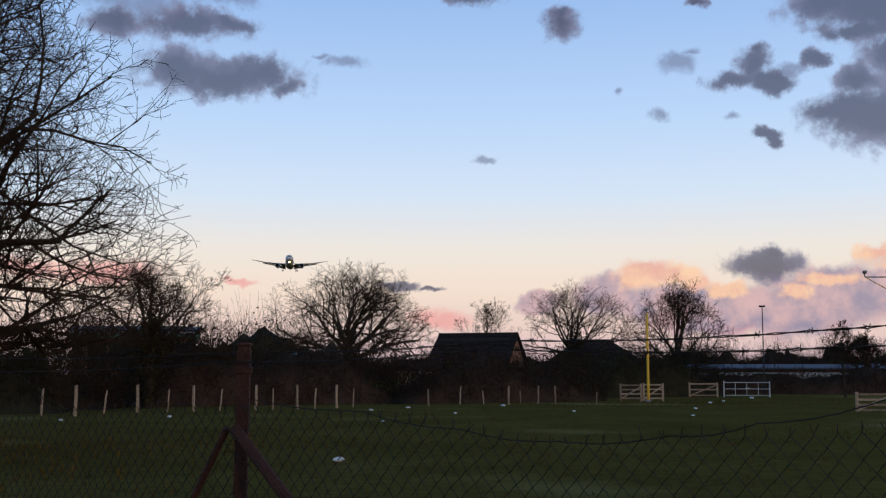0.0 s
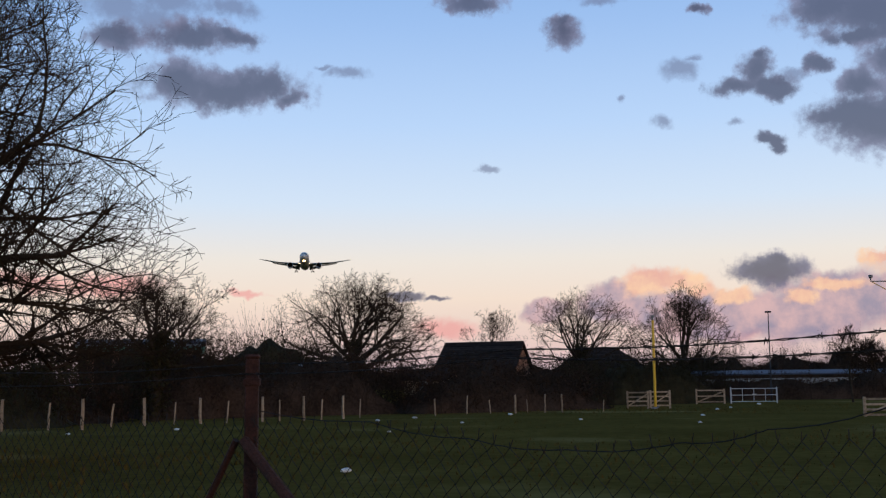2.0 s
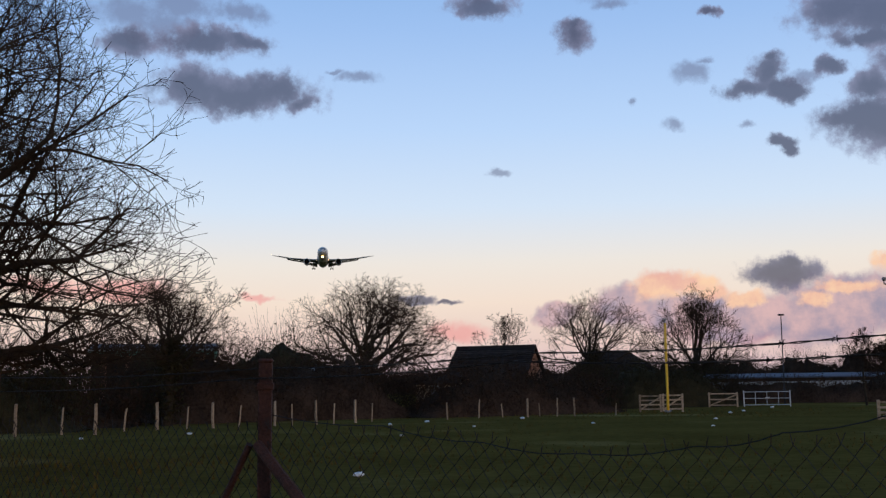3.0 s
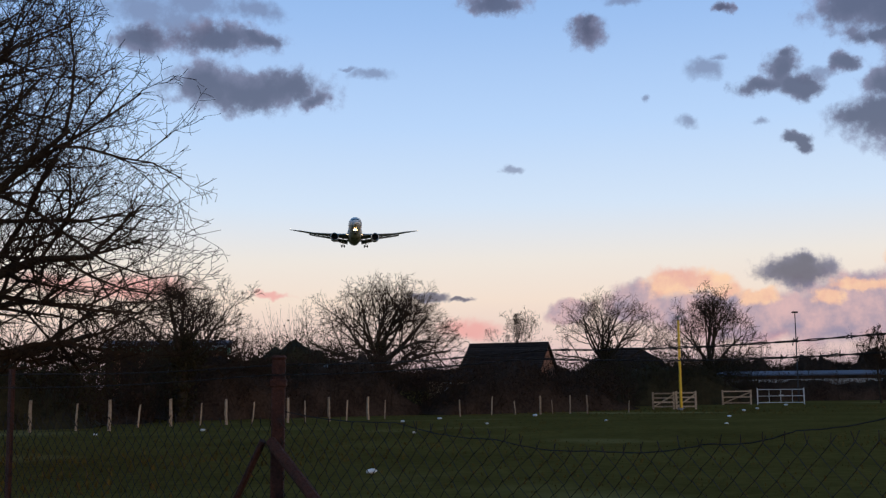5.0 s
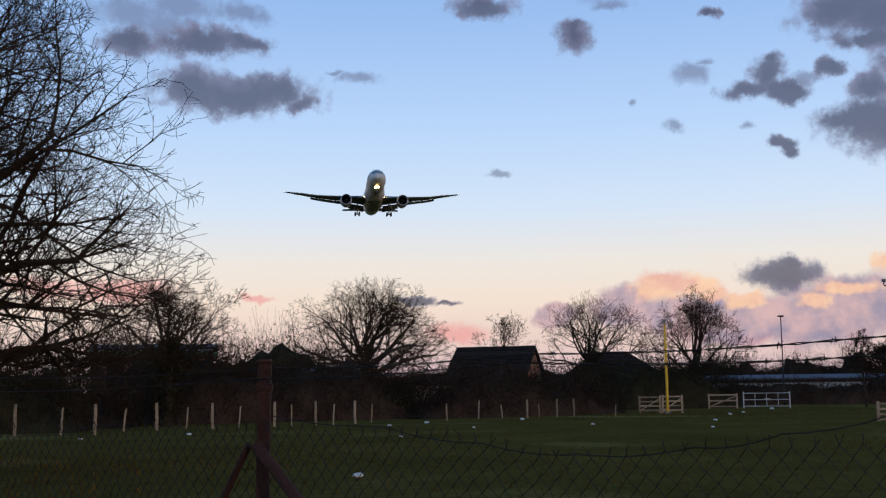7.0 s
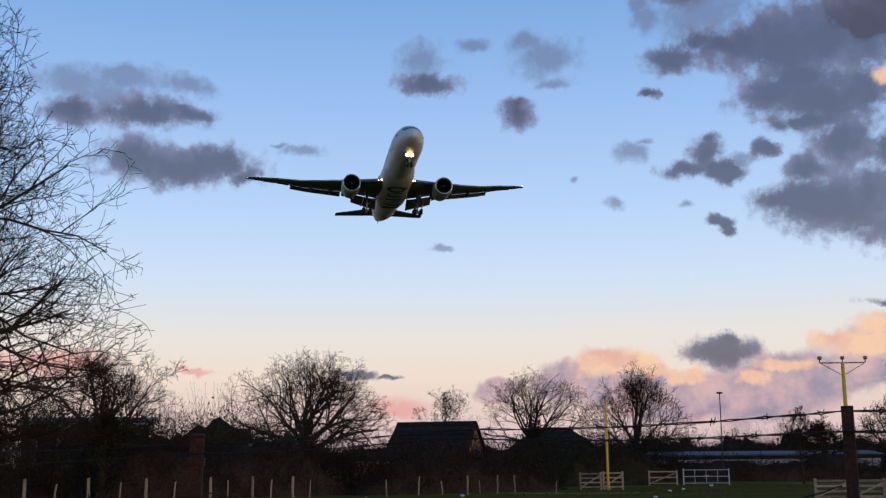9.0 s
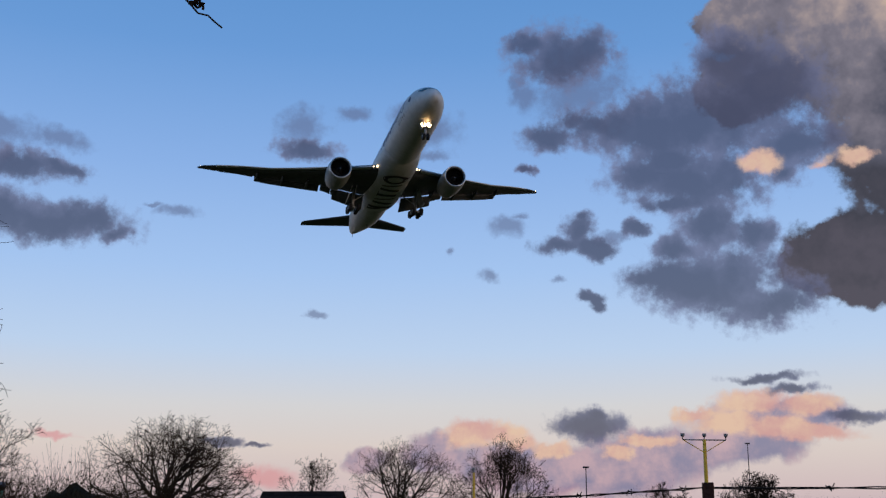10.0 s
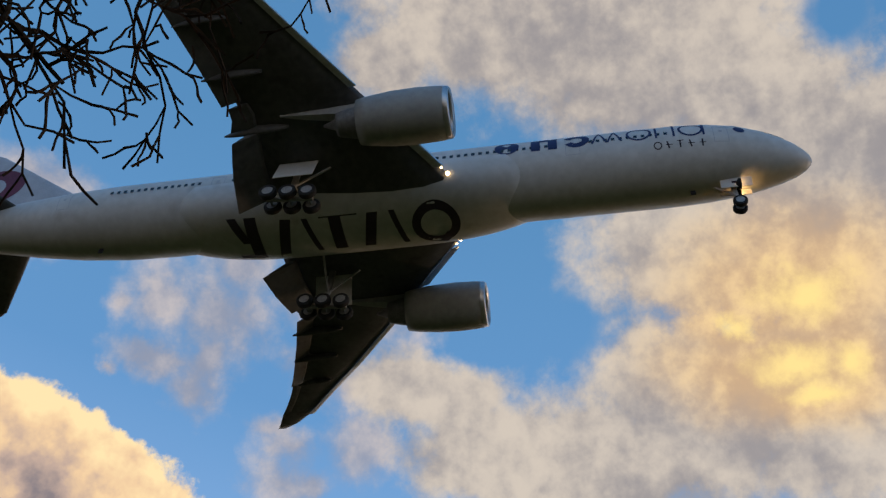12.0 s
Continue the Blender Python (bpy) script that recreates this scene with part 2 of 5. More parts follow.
faint = wstep(wmath("ADD", fields["F"], wmath("MULTIPLY", wmath("SUBTRACT", ragged, 0.5), 2.6)), -0.35, 0.75)
body = wmix(wstep(wmath("ADD", soft_puff, shape), 0.28, 0.72), lin(152, 148, 152), lin(206, 196, 186))
body = wmix(wmath("MULTIPLY", wstep(wmath("ADD", fields["Y"], wmath("MULTIPLY", shape, 2.0)), -2.2, 0.4), 0.9), body, wmix(wstep(wmath("ADD", soft_puff, shape), 0.36, 0.64), lin(206, 172, 134), lin(240, 206, 154)))
pale = wmix(cover("Y", 0.05, 0.95, 1.2), body, lin(255, 226, 150))
color = wmix(wmath("MULTIPLY", cover("C", -0.25, 0.35, 1.0), keep), color, pale)
color = wmix(wmath("MULTIPLY", faint, 0.62), color, lin(104, 108, 138))
color = wmix(wmath("MULTIPLY", scrap, 0.88), color, wmix(wstep(wmath("ADD", fields["D"], wmath("ADD", wmath("MULTIPLY", shape, 2.0), wmath("MULTIPLY", soft_puff, 0.6))), -0.1, 1.1), lin(132, 132, 160), lin(80, 82, 106)))
lit = wmix(wstep(wmath("ADD", wmath("MULTIPLY", puff, 0.6), wmath("MULTIPLY", puff_wide, 0.4)), 0.40, 0.60), lin(232, 172, 158), lin(252, 208, 170))
color = wmix(wmath("MULTIPLY", wmath("MULTIPLY", cover("O", -0.1, 0.5, 1.5), 0.92), keep), color, lit)
color = wmix(wstep(el, 0.0, -1.0), color, lin(60, 58, 50))
nishita = wnode("ShaderNodeTexSky", sky_type="NISHITA", sun_disc=False)
nishita.sun_elevation, nishita.sun_rotation = radians(3), radians(100)
back = wnode("ShaderNodeBackground")
WL.new(color, back.inputs[0])
back.inputs[1].default_value = 1.03
thin = wnode("ShaderNodeBackground")
WL.new(nishita.outputs[0], thin.inputs[0])
thin.inputs[1].default_value = 0.012
both = wnode("ShaderNodeAddShader")
WL.new(back.outputs[0], both.inputs[0])
WL.new(thin.outputs[0], both.inputs[1])
WL.new(both.outputs[0], wnode("ShaderNodeOutputWorld").inputs[0])

# the low sun, to the right of the approach
sun = new("sun", bpy.data.lights.new("sun", "SUN"))
sun.data.energy, sun.data.angle, sun.data.color = 0.55, radians(2.0), (1.0, 0.66, 0.38)
sun.matrix_world = look((0, 0, 0), (-math.sin(radians(140)), -math.cos(radians(140)), -math.tan(radians(3))))


# ---- materials ----
def material(name, dark, light, rough=0.8, metal=0.0, scale=4.0, bump=0.1, fine=None, spec=0.3, blotch=None, vary=0.0):
    """A surface of two tones mixed by noise at two sizes, with a fine relief."""
    m = bpy.data.materials.new(name)
    m.use_nodes = True
    t, b = m.node_tree, m.node_tree.nodes["Principled BSDF"]
    co = t.nodes.new("ShaderNodeTexCoord")
    n1, n2 = t.nodes.new("ShaderNodeTexNoise"), t.nodes.new("ShaderNodeTexNoise")
    for n, s, d in ((n1, scale, 5), (n2, fine or scale * 9, 4)):
        n.inputs["Scale"].default_value, n.inputs["Detail"].default_value = s, d
        t.links.new(co.outputs["Object"], n.inputs["Vector"])
    add = t.nodes.new("ShaderNodeMath")
    add.operation = "MULTIPLY_ADD"
    t.links.new(n2.outputs["Fac"], add.inputs[0])
    add.inputs[1].default_value = 0.5
    half = t.nodes.new("ShaderNodeMath")
    half.operation = "MULTIPLY"
    half.inputs[1].default_value = 0.5
    t.links.new(n1.outputs["Fac"], half.inputs[0])
    t.links.new(half.outputs[0], add.inputs[2])
    r = t.nodes.new("ShaderNodeMapRange")
    r.inputs["From Min"].default_value, r.inputs["From Max"].default_value = 0.36, 0.64
    t.links.new(add.outputs[0], r.inputs["Value"])
    mix = t.nodes.new("ShaderNodeMix")
    mix.data_type = "RGBA"
    mix.inputs[6].default_value, mix.inputs[7].default_value = (*dark, 1), (*light, 1)
    t.links.new(r.outputs[0], mix.inputs[0])
    out = mix.outputs[2]
    if blotch:
        n3, s3, mx = t.nodes.new("ShaderNodeTexNoise"), t.nodes.new("ShaderNodeMapRange"), t.nodes.new("ShaderNodeMix")
        n3.inputs["Scale"].default_value, n3.inputs["Detail"].default_value = blotch[0], 6
        s3.inputs["From Min"].default_value, s3.inputs["From Max"].default_value = blotch[1], blotch[1] + 0.12
        t.links.new(co.outputs["Object"], n3.inputs["Vector"])
        t.links.new(n3.outputs["Fac"], s3.inputs["Value"])
        mx.data_type = "RGBA"
        t.links.new(s3.outputs[0], mx.inputs[0])
        t.links.new(out, mx.inputs[6])
        mx.inputs[7].default_value = (*blotch[2], 1)
        out = mx.outputs[2]
    if vary:
        info, hsv, mr = t.nodes.new("ShaderNodeObjectInfo"), t.nodes.new("ShaderNodeHueSaturation"), t.nodes.new("ShaderNodeMapRange")
        mr.inputs["To Min"].default_value, mr.inputs["To Max"].default_value = 1 - vary, 1 + vary
        t.links.new(info.outputs["Random"], mr.inputs["Value"])
        t.links.new(mr.outputs[0], hsv.inputs["Value"])
        t.links.new(out, hsv.inputs["Color"])
        out = hsv.outputs[0]
    t.links.new(out, b.inputs["Base Color"])
    b.inputs["Roughness"].default_value, b.inputs["Metallic"].default_value = rough, metal
    b.inputs["Specular IOR Level"].default_value = spec
    if bump:
        bp = t.nodes.new("ShaderNodeBump")
        bp.inputs["Strength"].default_value, bp.inputs["Distance"].default_value = bump, 0.02
        t.links.new(n2.outputs["Fac"], bp.inputs["Height"])
        t.links.new(bp.outputs[0], b.inputs["Normal"])
    return m


def glow(name, rgb, strength):
    m = bpy.data.materials.new(name)
    m.use_nodes = True
    b = m.node_tree.nodes["Principled BSDF"]
    b.inputs["Base Color"].default_value = (*rgb, 1)
    b.inputs["Emission Color"].default_value, b.inputs["Emission Strength"].default_value = (*rgb, 1), strength
    return m


GRASS = material("grass", (0.072, 0.048, 0.012), (0.122, 0.083, 0.022), 1.0, scale=0.22, fine=3.0, bump=0.3, spec=0.0, blotch=(0.09, 0.56, (0.20, 0.142, 0.05)))
BLADE = material("grass_blade", (0.055, 0.038, 0.010), (0.095, 0.066, 0.018), 1.0, scale=1.5, bump=0, spec=0.0)
BARK = material("bark", (0.022, 0.016, 0.012), (0.055, 0.042, 0.030), 0.95, scale=3.0, fine=30, bump=0.6, spec=0.0)
TWIG = material("twig_bark", (0.020, 0.014, 0.010), (0.045, 0.030, 0.021), 0.95, scale=2.0, bump=0, spec=0.0)
IVY = material("ivy", (0.018, 0.015, 0.008), (0.045, 0.036, 0.017), 0.7, scale=2.0, bump=0, spec=0.02)
BRAMBLE = material("bramble", (0.022, 0.014, 0.010), (0.060, 0.038, 0.026), 0.9, scale=0.8, bump=0, spec=0.0)
RUST = material("rusted_iron", (0.026, 0.010, 0.007), (0.070, 0.026, 0.017), 0.85, 0.2, scale=14, fine=90, bump=0.5, blotch=(8, 0.58, (0.035, 0.020, 0.018)))
WIRE = material("weathered_wire", (0.010, 0.008, 0.007), (0.030, 0.024, 0.020), 0.8, 0.1, scale=20, bump=0)
STAKE = material("weathered_wood", (0.16, 0.11, 0.07), (0.40, 0.29, 0.19), 0.9, scale=6, fine=40, bump=0.4, vary=0.35)
YELLOW = material("yellow_paint", (0.62, 0.34, 0.02), (0.80, 0.47, 0.04), 0.6, scale=2, bump=0.1)
WHITE_METAL = material("white_painted_steel", (0.36, 0.36, 0.35), (0.55, 0.55, 0.54), 0.55, scale=3, bump=0.1)
GREY_METAL = material("grey_steel", (0.12, 0.12, 0.12), (0.22, 0.22, 0.22), 0.6, 0.3, scale=3, bump=0.1)
TILE = material("dark_roof_tile", (0.014, 0.011, 0.010), (0.034, 0.026, 0.023), 0.95, scale=1.5, fine=9, bump=0.4, spec=0.05, vary=0.25)
BRICK = material("brick_wall", (0.16, 0.075, 0.045), (0.30, 0.15, 0.09), 0.9, scale=3, fine=14, bump=0.4)
CLAD = material("pale_cladding", (0.20, 0.21, 0.22), (0.32, 0.33, 0.34), 0.7, scale=0.4, bump=0.1)
GREEN_CLAD = material("green_cladding", (0.05, 0.14, 0.10), (0.09, 0.20, 0.14), 0.6, scale=0.4, bump=0.1)
BLUE_ROOF = material("blue_grey_roof", (0.035, 0.045, 0.07), (0.06, 0.075, 0.11), 0.7, scale=0.3, bump=0.1)
DARK_GLASS = material("dark_glass", (0.012, 0.014, 0.018), (0.02, 0.022, 0.028), 0.15, scale=1, bump=0, spec=0.6)
PALE_STONE = material("pale_scrap", (0.45, 0.44, 0.42), (0.75, 0.74, 0.72), 0.8, scale=6, bump=0.2)
SKIN = material("white_aircraft_paint", (0.48, 0.48, 0.465), (0.60, 0.60, 0.585), 0.45, scale=0.25, fine=1.6, bump=0.0, spec=0.4, blotch=(0.5, 0.62, (0.45, 0.44, 0.42)))
# wing grey set far darker than the paint: the underside's shade is in the colour
WING_GREY_SHADED = material("wing_grey_with_shade", (0.062, 0.064, 0.066), (0.105, 0.108, 0.11), 0.55, scale=0.3, fine=2.0, bump=0.0, blotch=(0.7, 0.58, (0.055, 0.055, 0.055)))
METAL = material("bare_aluminium", (0.45, 0.45, 0.45), (0.62, 0.62, 0.62), 0.35, 0.9, scale=2, bump=0)
NACELLE = material("nacelle_paint", (0.26, 0.265, 0.26), (0.36, 0.365, 0.355), 0.5, scale=0.4, fine=2.2, bump=0)
DARK = material("dark_metal", (0.012, 0.012, 0.013), (0.03, 0.03, 0.032), 0.6, 0.3, scale=3, bump=0)
RUBBER = material("tyre_rubber", (0.010, 0.010, 0.010), (0.025, 0.025, 0.025), 0.85, scale=6, bump=0.1)
STRUT = material("landing_gear_steel", (0.25, 0.25, 0.25), (0.42, 0.42, 0.42), 0.5, 0.4, scale=4, bump=0)
NAVY = material("navy_paint", (0.012, 0.018, 0.075), (0.020, 0.028, 0.105), 0.5, scale=1, bump=0)
CHARCOAL = material("charcoal_paint", (0.030, 0.022, 0.030), (0.050, 0.038, 0.048), 0.6, scale=1, bump=0)
MAROON = material("maroon_paint", (0.10, 0.012, 0.030), (0.15, 0.022, 0.045), 0.5, scale=0.6, bump=0)
LIGHT_GREY = material("light_grey_paint", (0.36, 0.37, 0.40), (0.46, 0.47, 0.50), 0.5, scale=0.8, bump=0)
LAMP = glow("landing_lamp", (1.0, 0.58, 0.22), 19.0)
LAMP_SMALL = glow("small_lamp", (1.0, 0.66, 0.32), 9.0)


# ---- mesh helpers ----
def part(name, bm, material_, parent=None, label="", smooth=False, at=None):
    """Links a bmesh as one mesh object under a thing or part."""
    me = bpy.data.meshes.new(name)
    bm.to_mesh(me)
    bm.free()
    return link(name, me, material_, parent, label, smooth, at)


def link(name, me, material_, parent=None, label="", smooth=False, at=None):
    if material_ and not me.materials:
        me.materials.append(material_)
    if smooth:
        me.shade_smooth()
    ob = new(name, me)
    if parent:
        ob.parent = parent
    if at is not None:
        ob.matrix_basis = at
    if label:
        ob["label"] = label
    return ob


def solid(verts, faces, name="m"):
    me = bpy.data.meshes.new(name)
    me.from_pydata([tuple(v) for v in verts], [], faces)
    return me


def loft(rings, cap=True, closed=True):
    """A bmesh skin over rings of equally many points."""
    bm = bmesh.new()
    rows = [[bm.verts.new(p) for p in r] for r in rings]
    n = len(rings[0])
    for a, b in zip(rows, rows[1:]):
        for i in range(n if closed else n - 1):
            j = (i + 1) % n
            bm.faces.new((a[i], a[j], b[j], b[i]))
    if cap:
        bm.faces.new(rows[0][::-1])
        bm.faces.new(rows[-1])
    bmesh.ops.recalc_face_normals(bm, faces=bm.faces)
    return bm


def box(x0, y0, z0, x1, y1, z1, bevel=0.0, bm=None, m=None):
    own = bm is None
    bm = bm or bmesh.new()
    r = bmesh.ops.create_cube(bm, size=1.0, matrix=(m or Matrix()) @ Matrix.Translation(((x0 + x1) / 2, (y0 + y1) / 2, (z0 + z1) / 2)) @ Matrix.Diagonal((x1 - x0, y1 - y0, z1 - z0, 1)))
    if bevel:
        es = list({e for v in r["verts"] for e in v.link_edges})
        bmesh.ops.bevel(bm, geom=es, offset=bevel, segments=1, affect="EDGES")
    return bm


def tube(points, radii, sides=6, bm=None):
    """A tube along points with a radius at each."""
    bm = bm or bmesh.new()
    pts = [Vector(p) for p in points]
    if not hasattr(radii, "__len__"):
        radii = [radii] * len(pts)
    rows, side = [], None
    for i, p in enumerate(pts):
        d = (pts[min(i + 1, len(pts) - 1)] - pts[max(i - 1, 0)]).normalized()
        if side is None:
            side = d.orthogonal().normalized()
        side = (side - d * side.dot(d)).normalized()
        up = d.cross(side)
        rows.append([bm.verts.new(p + radii[i] * (math.cos(a) * side + math.sin(a) * up)) for a in (2 * math.pi * k / sides for k in range(sides))])
    for a, b in zip(rows, rows[1:]):
        for k in range(sides):
            bm.faces.new((a[k], a[(k + 1) % sides], b[(k + 1) % sides], b[k]))
    bm.faces.new(rows[0][::-1])
    bm.faces.new(rows[-1])
    return bm


# ---- ground ----
def ground():
    bm = bmesh.new()
    xs = [-3000, -800, -200, *range(-60, 121, 4), 250, 800, 3000]
    ys = [-3000, -600, -100, -20, *range(0, 121, 4), 200, 500, 1200, 4000]
    grid = [[bm.verts.new((x, y, 0.10 * noise.noise((x * 0.05, y * 0.05, 3)) if -60 <= x <= 120 and 8 <= y <= 120 else 0)) for x in xs] for y in ys]
    for a, b in zip(grid, grid[1:]):
        for i in range(len(xs) - 1):
            bm.faces.new((a[i], a[i + 1], b[i + 1], b[i]))
    tagged(part("ground", bm, GRASS, smooth=True), "dark green rough pasture grass with paler worn patches", "grass field", kind="structure")
    rng = np.random.default_rng(5)
    v, f = [], []
    for _ in range(14000):
        y = 12 + 62 * rng.random() ** 0.8
        x = (rng.random() - 0.5) * (y * 0.95 + 6) + 2
        clump = noise.noise((x * 0.15, y * 0.15, 9))
        if clump < -0.15 and rng.random() < 0.7:
            continue
        h, a, w = (0.0 + 0.03 * rng.random()) * (1 + max(clump, 0)), rng.random() * 6.283, 0.02 + 0.03 * rng.random()
        lx, ly, k = (rng.random() - 0.5) * 0.1, (rng.random() - 0.5) * 0.1, len(v)
        v += [(x - w * math.cos(a), y - w * math.sin(a), -0.05), (x + w * math.cos(a), y + w * math.sin(a), -0.05), (x + lx, y + ly, h + 0.05)]
        f.append((k, k + 1, k + 2))
    tagged(link("grass_tufts", solid(v, f), BLADE), "short tufts of green grass standing in the pasture", "grass", kind="stuff")


ground()


# ---- the airliner; nose at the origin, +x ahead, +y its left, +z up ----
FUSE = [(0.0, 0.06, -0.95), (0.12, 0.38, -0.94), (0.5, 0.80, -0.88), (1.2, 1.28, -0.74), (2.2, 1.76, -0.55), (3.6, 2.26, -0.33), (5.4, 2.70, -0.13),
        (7.6, 2.98, -0.03), (10.0, 3.10, 0.0), (14.0, 3.1, 0.0), (20.0, 3.1, 0.0), (28.0, 3.1, 0.0), (36.0, 3.1, 0.0), (44.0, 3.1, 0.0), (50.0, 3.1, 0.0),
        (54.0, 3.04, 0.06), (58.0, 2.80, 0.24), (62.0, 2.38, 0.50), (66.0, 1.82, 0.78), (69.5, 1.22, 0.98), (72.0, 0.72, 1.05), (73.3, 0.30, 1.05), (73.6, 0.10, 1.05)]


def fuse_at(x):
    """Radius and height of the axis at x metres behind the nose."""
    for a, b in zip(FUSE, FUSE[1:]):
        if x <= b[0]:
            k = (x - a[0]) / (b[0] - a[0])
            return a[1] + k * (b[1] - a[1]), a[2] + k * (b[2] - a[2])
    return FUSE[-1][1:]


def skin_point(x, a, lift=0.02):
    """A point of the fuselage x behind the nose; a: degrees from its right side upward over the top."""
    r, z = fuse_at(x)
    return (-x, -(r + lift) * math.cos(radians(a)), z + (r + lift) * math.sin(radians(a)))


def patch(bm, x0, x1, a0, a1, nx=2, na=3, lift=0.02, where=skin_point, skew=0.0):
    g = [[bm.verts.new(where(x0 + (x1 - x0) * i / nx + skew * j / na, a0 + (a1 - a0) * j / na, lift)) for j in range(na + 1)] for i in range(nx + 1)]
    for a, b in zip(g, g[1:]):
        for j in range(na):
            bm.faces.new((a[j], b[j], b[j + 1], a[j + 1]))


def ring_patch(bm, xc, ac, rx, ra, inner, where=skin_point, a_from=0, a_to=360, n=28, lift=0.02):
    """A ring, or a disc where inner is 0, lying on the skin."""
    pts = []
    for i in range(n + 1):
        t = radians(a_from + (a_to - a_from) * i / n)
        pts.append([bm.verts.new(where(xc + rx * k * math.cos(t), ac + ra * k * math.sin(t), lift)) for k in (inner, 1.0)])
    for p, q in zip(pts, pts[1:]):
        bm.faces.new((p[0], p[1], q[1], q[0])) if inner else bm.faces.new((p[0], p[1], q[1]))


def belly_point(x, y, lift=0.02):
    """A point of the belly fairing, x behind the nose, y to its left."""
    k = max(0.0, 1 - ((x - 35.0) / 13.5) ** 4)
    hw, depth = 3.35 + 0.25 * k, 3.1 + 0.75 * k
    return (-x, y, -depth * (max(0.0, 1 - (abs(y) / hw) ** 2.6)) ** (1 / 2.6) - lift)


def airfoil(le, te, y, z, thick, n=9, twist=0.0):
    """A ring of an aerofoil section in the plane of constant y."""
    up, lo = [], []
    for i in range(n):
        s = 0.5 - 0.5 * math.cos(math.pi * i / (n - 1))
        t = thick * (2.98 * math.sqrt(s) - 1.32 * s - 3.286 * s * s + 2.441 * s ** 3 - 0.815 * s ** 4) * 0.5
        x = -(le + (te - le) * s)
        up.append((x, y, z + t * 1.05 - twist * s))
        lo.append((x, y, z - t * 0.95 - twist * s))
    return up + lo[-2:0:-1]


WING = [(0.0, 24.6, 41.6, -2.25, 1.9), (3.1, 26.9, 41.6, -2.1, 1.75), (6.5, 29.4, 41.7, -1.55, 1.35), (10.0, 31.9, 41.3, -1.0, 1.0), (15.0, 35.6, 42.9, -0.15, 0.78),
        (20.0, 39.3, 44.7, 0.8, 0.58), (25.0, 43.0, 46.8, 2.2, 0.42), (29.3, 46.2, 49.0, 3.2, 0.28), (31.2, 48.0, 49.8, 3.7, 0.17), (32.2, 49.5, 50.3, 3.95, 0.07)]


def wing_at(y):
    for a, b in zip(WING, WING[1:]):
        if y <= b[0]:
            k = (y - a[0]) / (b[0] - a[0])
            return [p + k * (q - p) for p, q in zip(a[1:], b[1:])]
    return list(WING[-1][1:])


def plank(y0, y1, chord, drop, gap, angle, s, n=4, thick=0.22, le_side=False):
    """A flap or slat: a thin rounded plank along the wing's edge from y0 to y1, hung below it."""
    rings = []
    for i in range(n + 1):
        y = y0 + (y1 - y0) * i / n
        le, te, z, _ = wing_at(y)
        x0, c = (le - gap, chord) if le_side else (te - gap, chord * (1 - 0.25 * (y - y0) / max(1, y1 - y0)))
        zz = z - drop
        ring = []
        for u, w in ((0, 0), (0.12, 0.5), (0.4, 0.6), (1, 0.05), (1, -0.05), (0.4, -0.4), (0.12, -0.45)):
            dx, dz = c * u, thick * w
            ca, sa = math.cos(radians(angle)), math.sin(radians(angle))
            ring.append((-(x0 + dx * ca + dz * sa), s * y, zz - dx * sa + dz * ca))
        rings.append(ring)
    return loft(rings)


def disc_ring(rings, n=40, axis=(0, 0, 0)):
    """Rings round the x axis: pairs of x behind the nose and radius, about a centre y, z."""
    return [[(-x, axis[1] + r * math.cos(2 * math.pi * i / n), axis[2] + r * math.sin(2 * math.pi * i / n)) for i in range(n)] for x, r in rings]


def wheel(parent, x, y, z, r, w):
    """A tyre with its rim on an axle along y."""
    prof = [(-w / 2, r * 0.62), (-w / 2, r * 0.86), (-w * 0.34, r * 0.98), (0, r), (w * 0.34, r * 0.98), (w / 2, r * 0.86), (w / 2, r * 0.62)]
    n = 24
    bm = loft([[(q * math.cos(2 * math.pi * i / n), p, q * math.sin(2 * math.pi * i / n)) for i in range(n)] for p, q in prof], cap=False)
    t = part("tyre", bm, RUBBER, parent, "black aircraft tyre", True, pose(x, y, z))
    bm = loft([[(q * math.cos(2 * math.pi * i / n), p, q * math.sin(2 * math.pi * i / n)) for i in range(n)] for p, q in
               ((-w * 0.42, r * 0.63), (-w * 0.44, r * 0.5), (-w * 0.30, r * 0.42), (-w * 0.32, r * 0.2), (w * 0.32, r * 0.2), (w * 0.30, r * 0.42), (w * 0.44, r * 0.5), (w * 0.42, r * 0.63))])
    part("rim", bm, STRUT, t, "pale grey wheel rim")


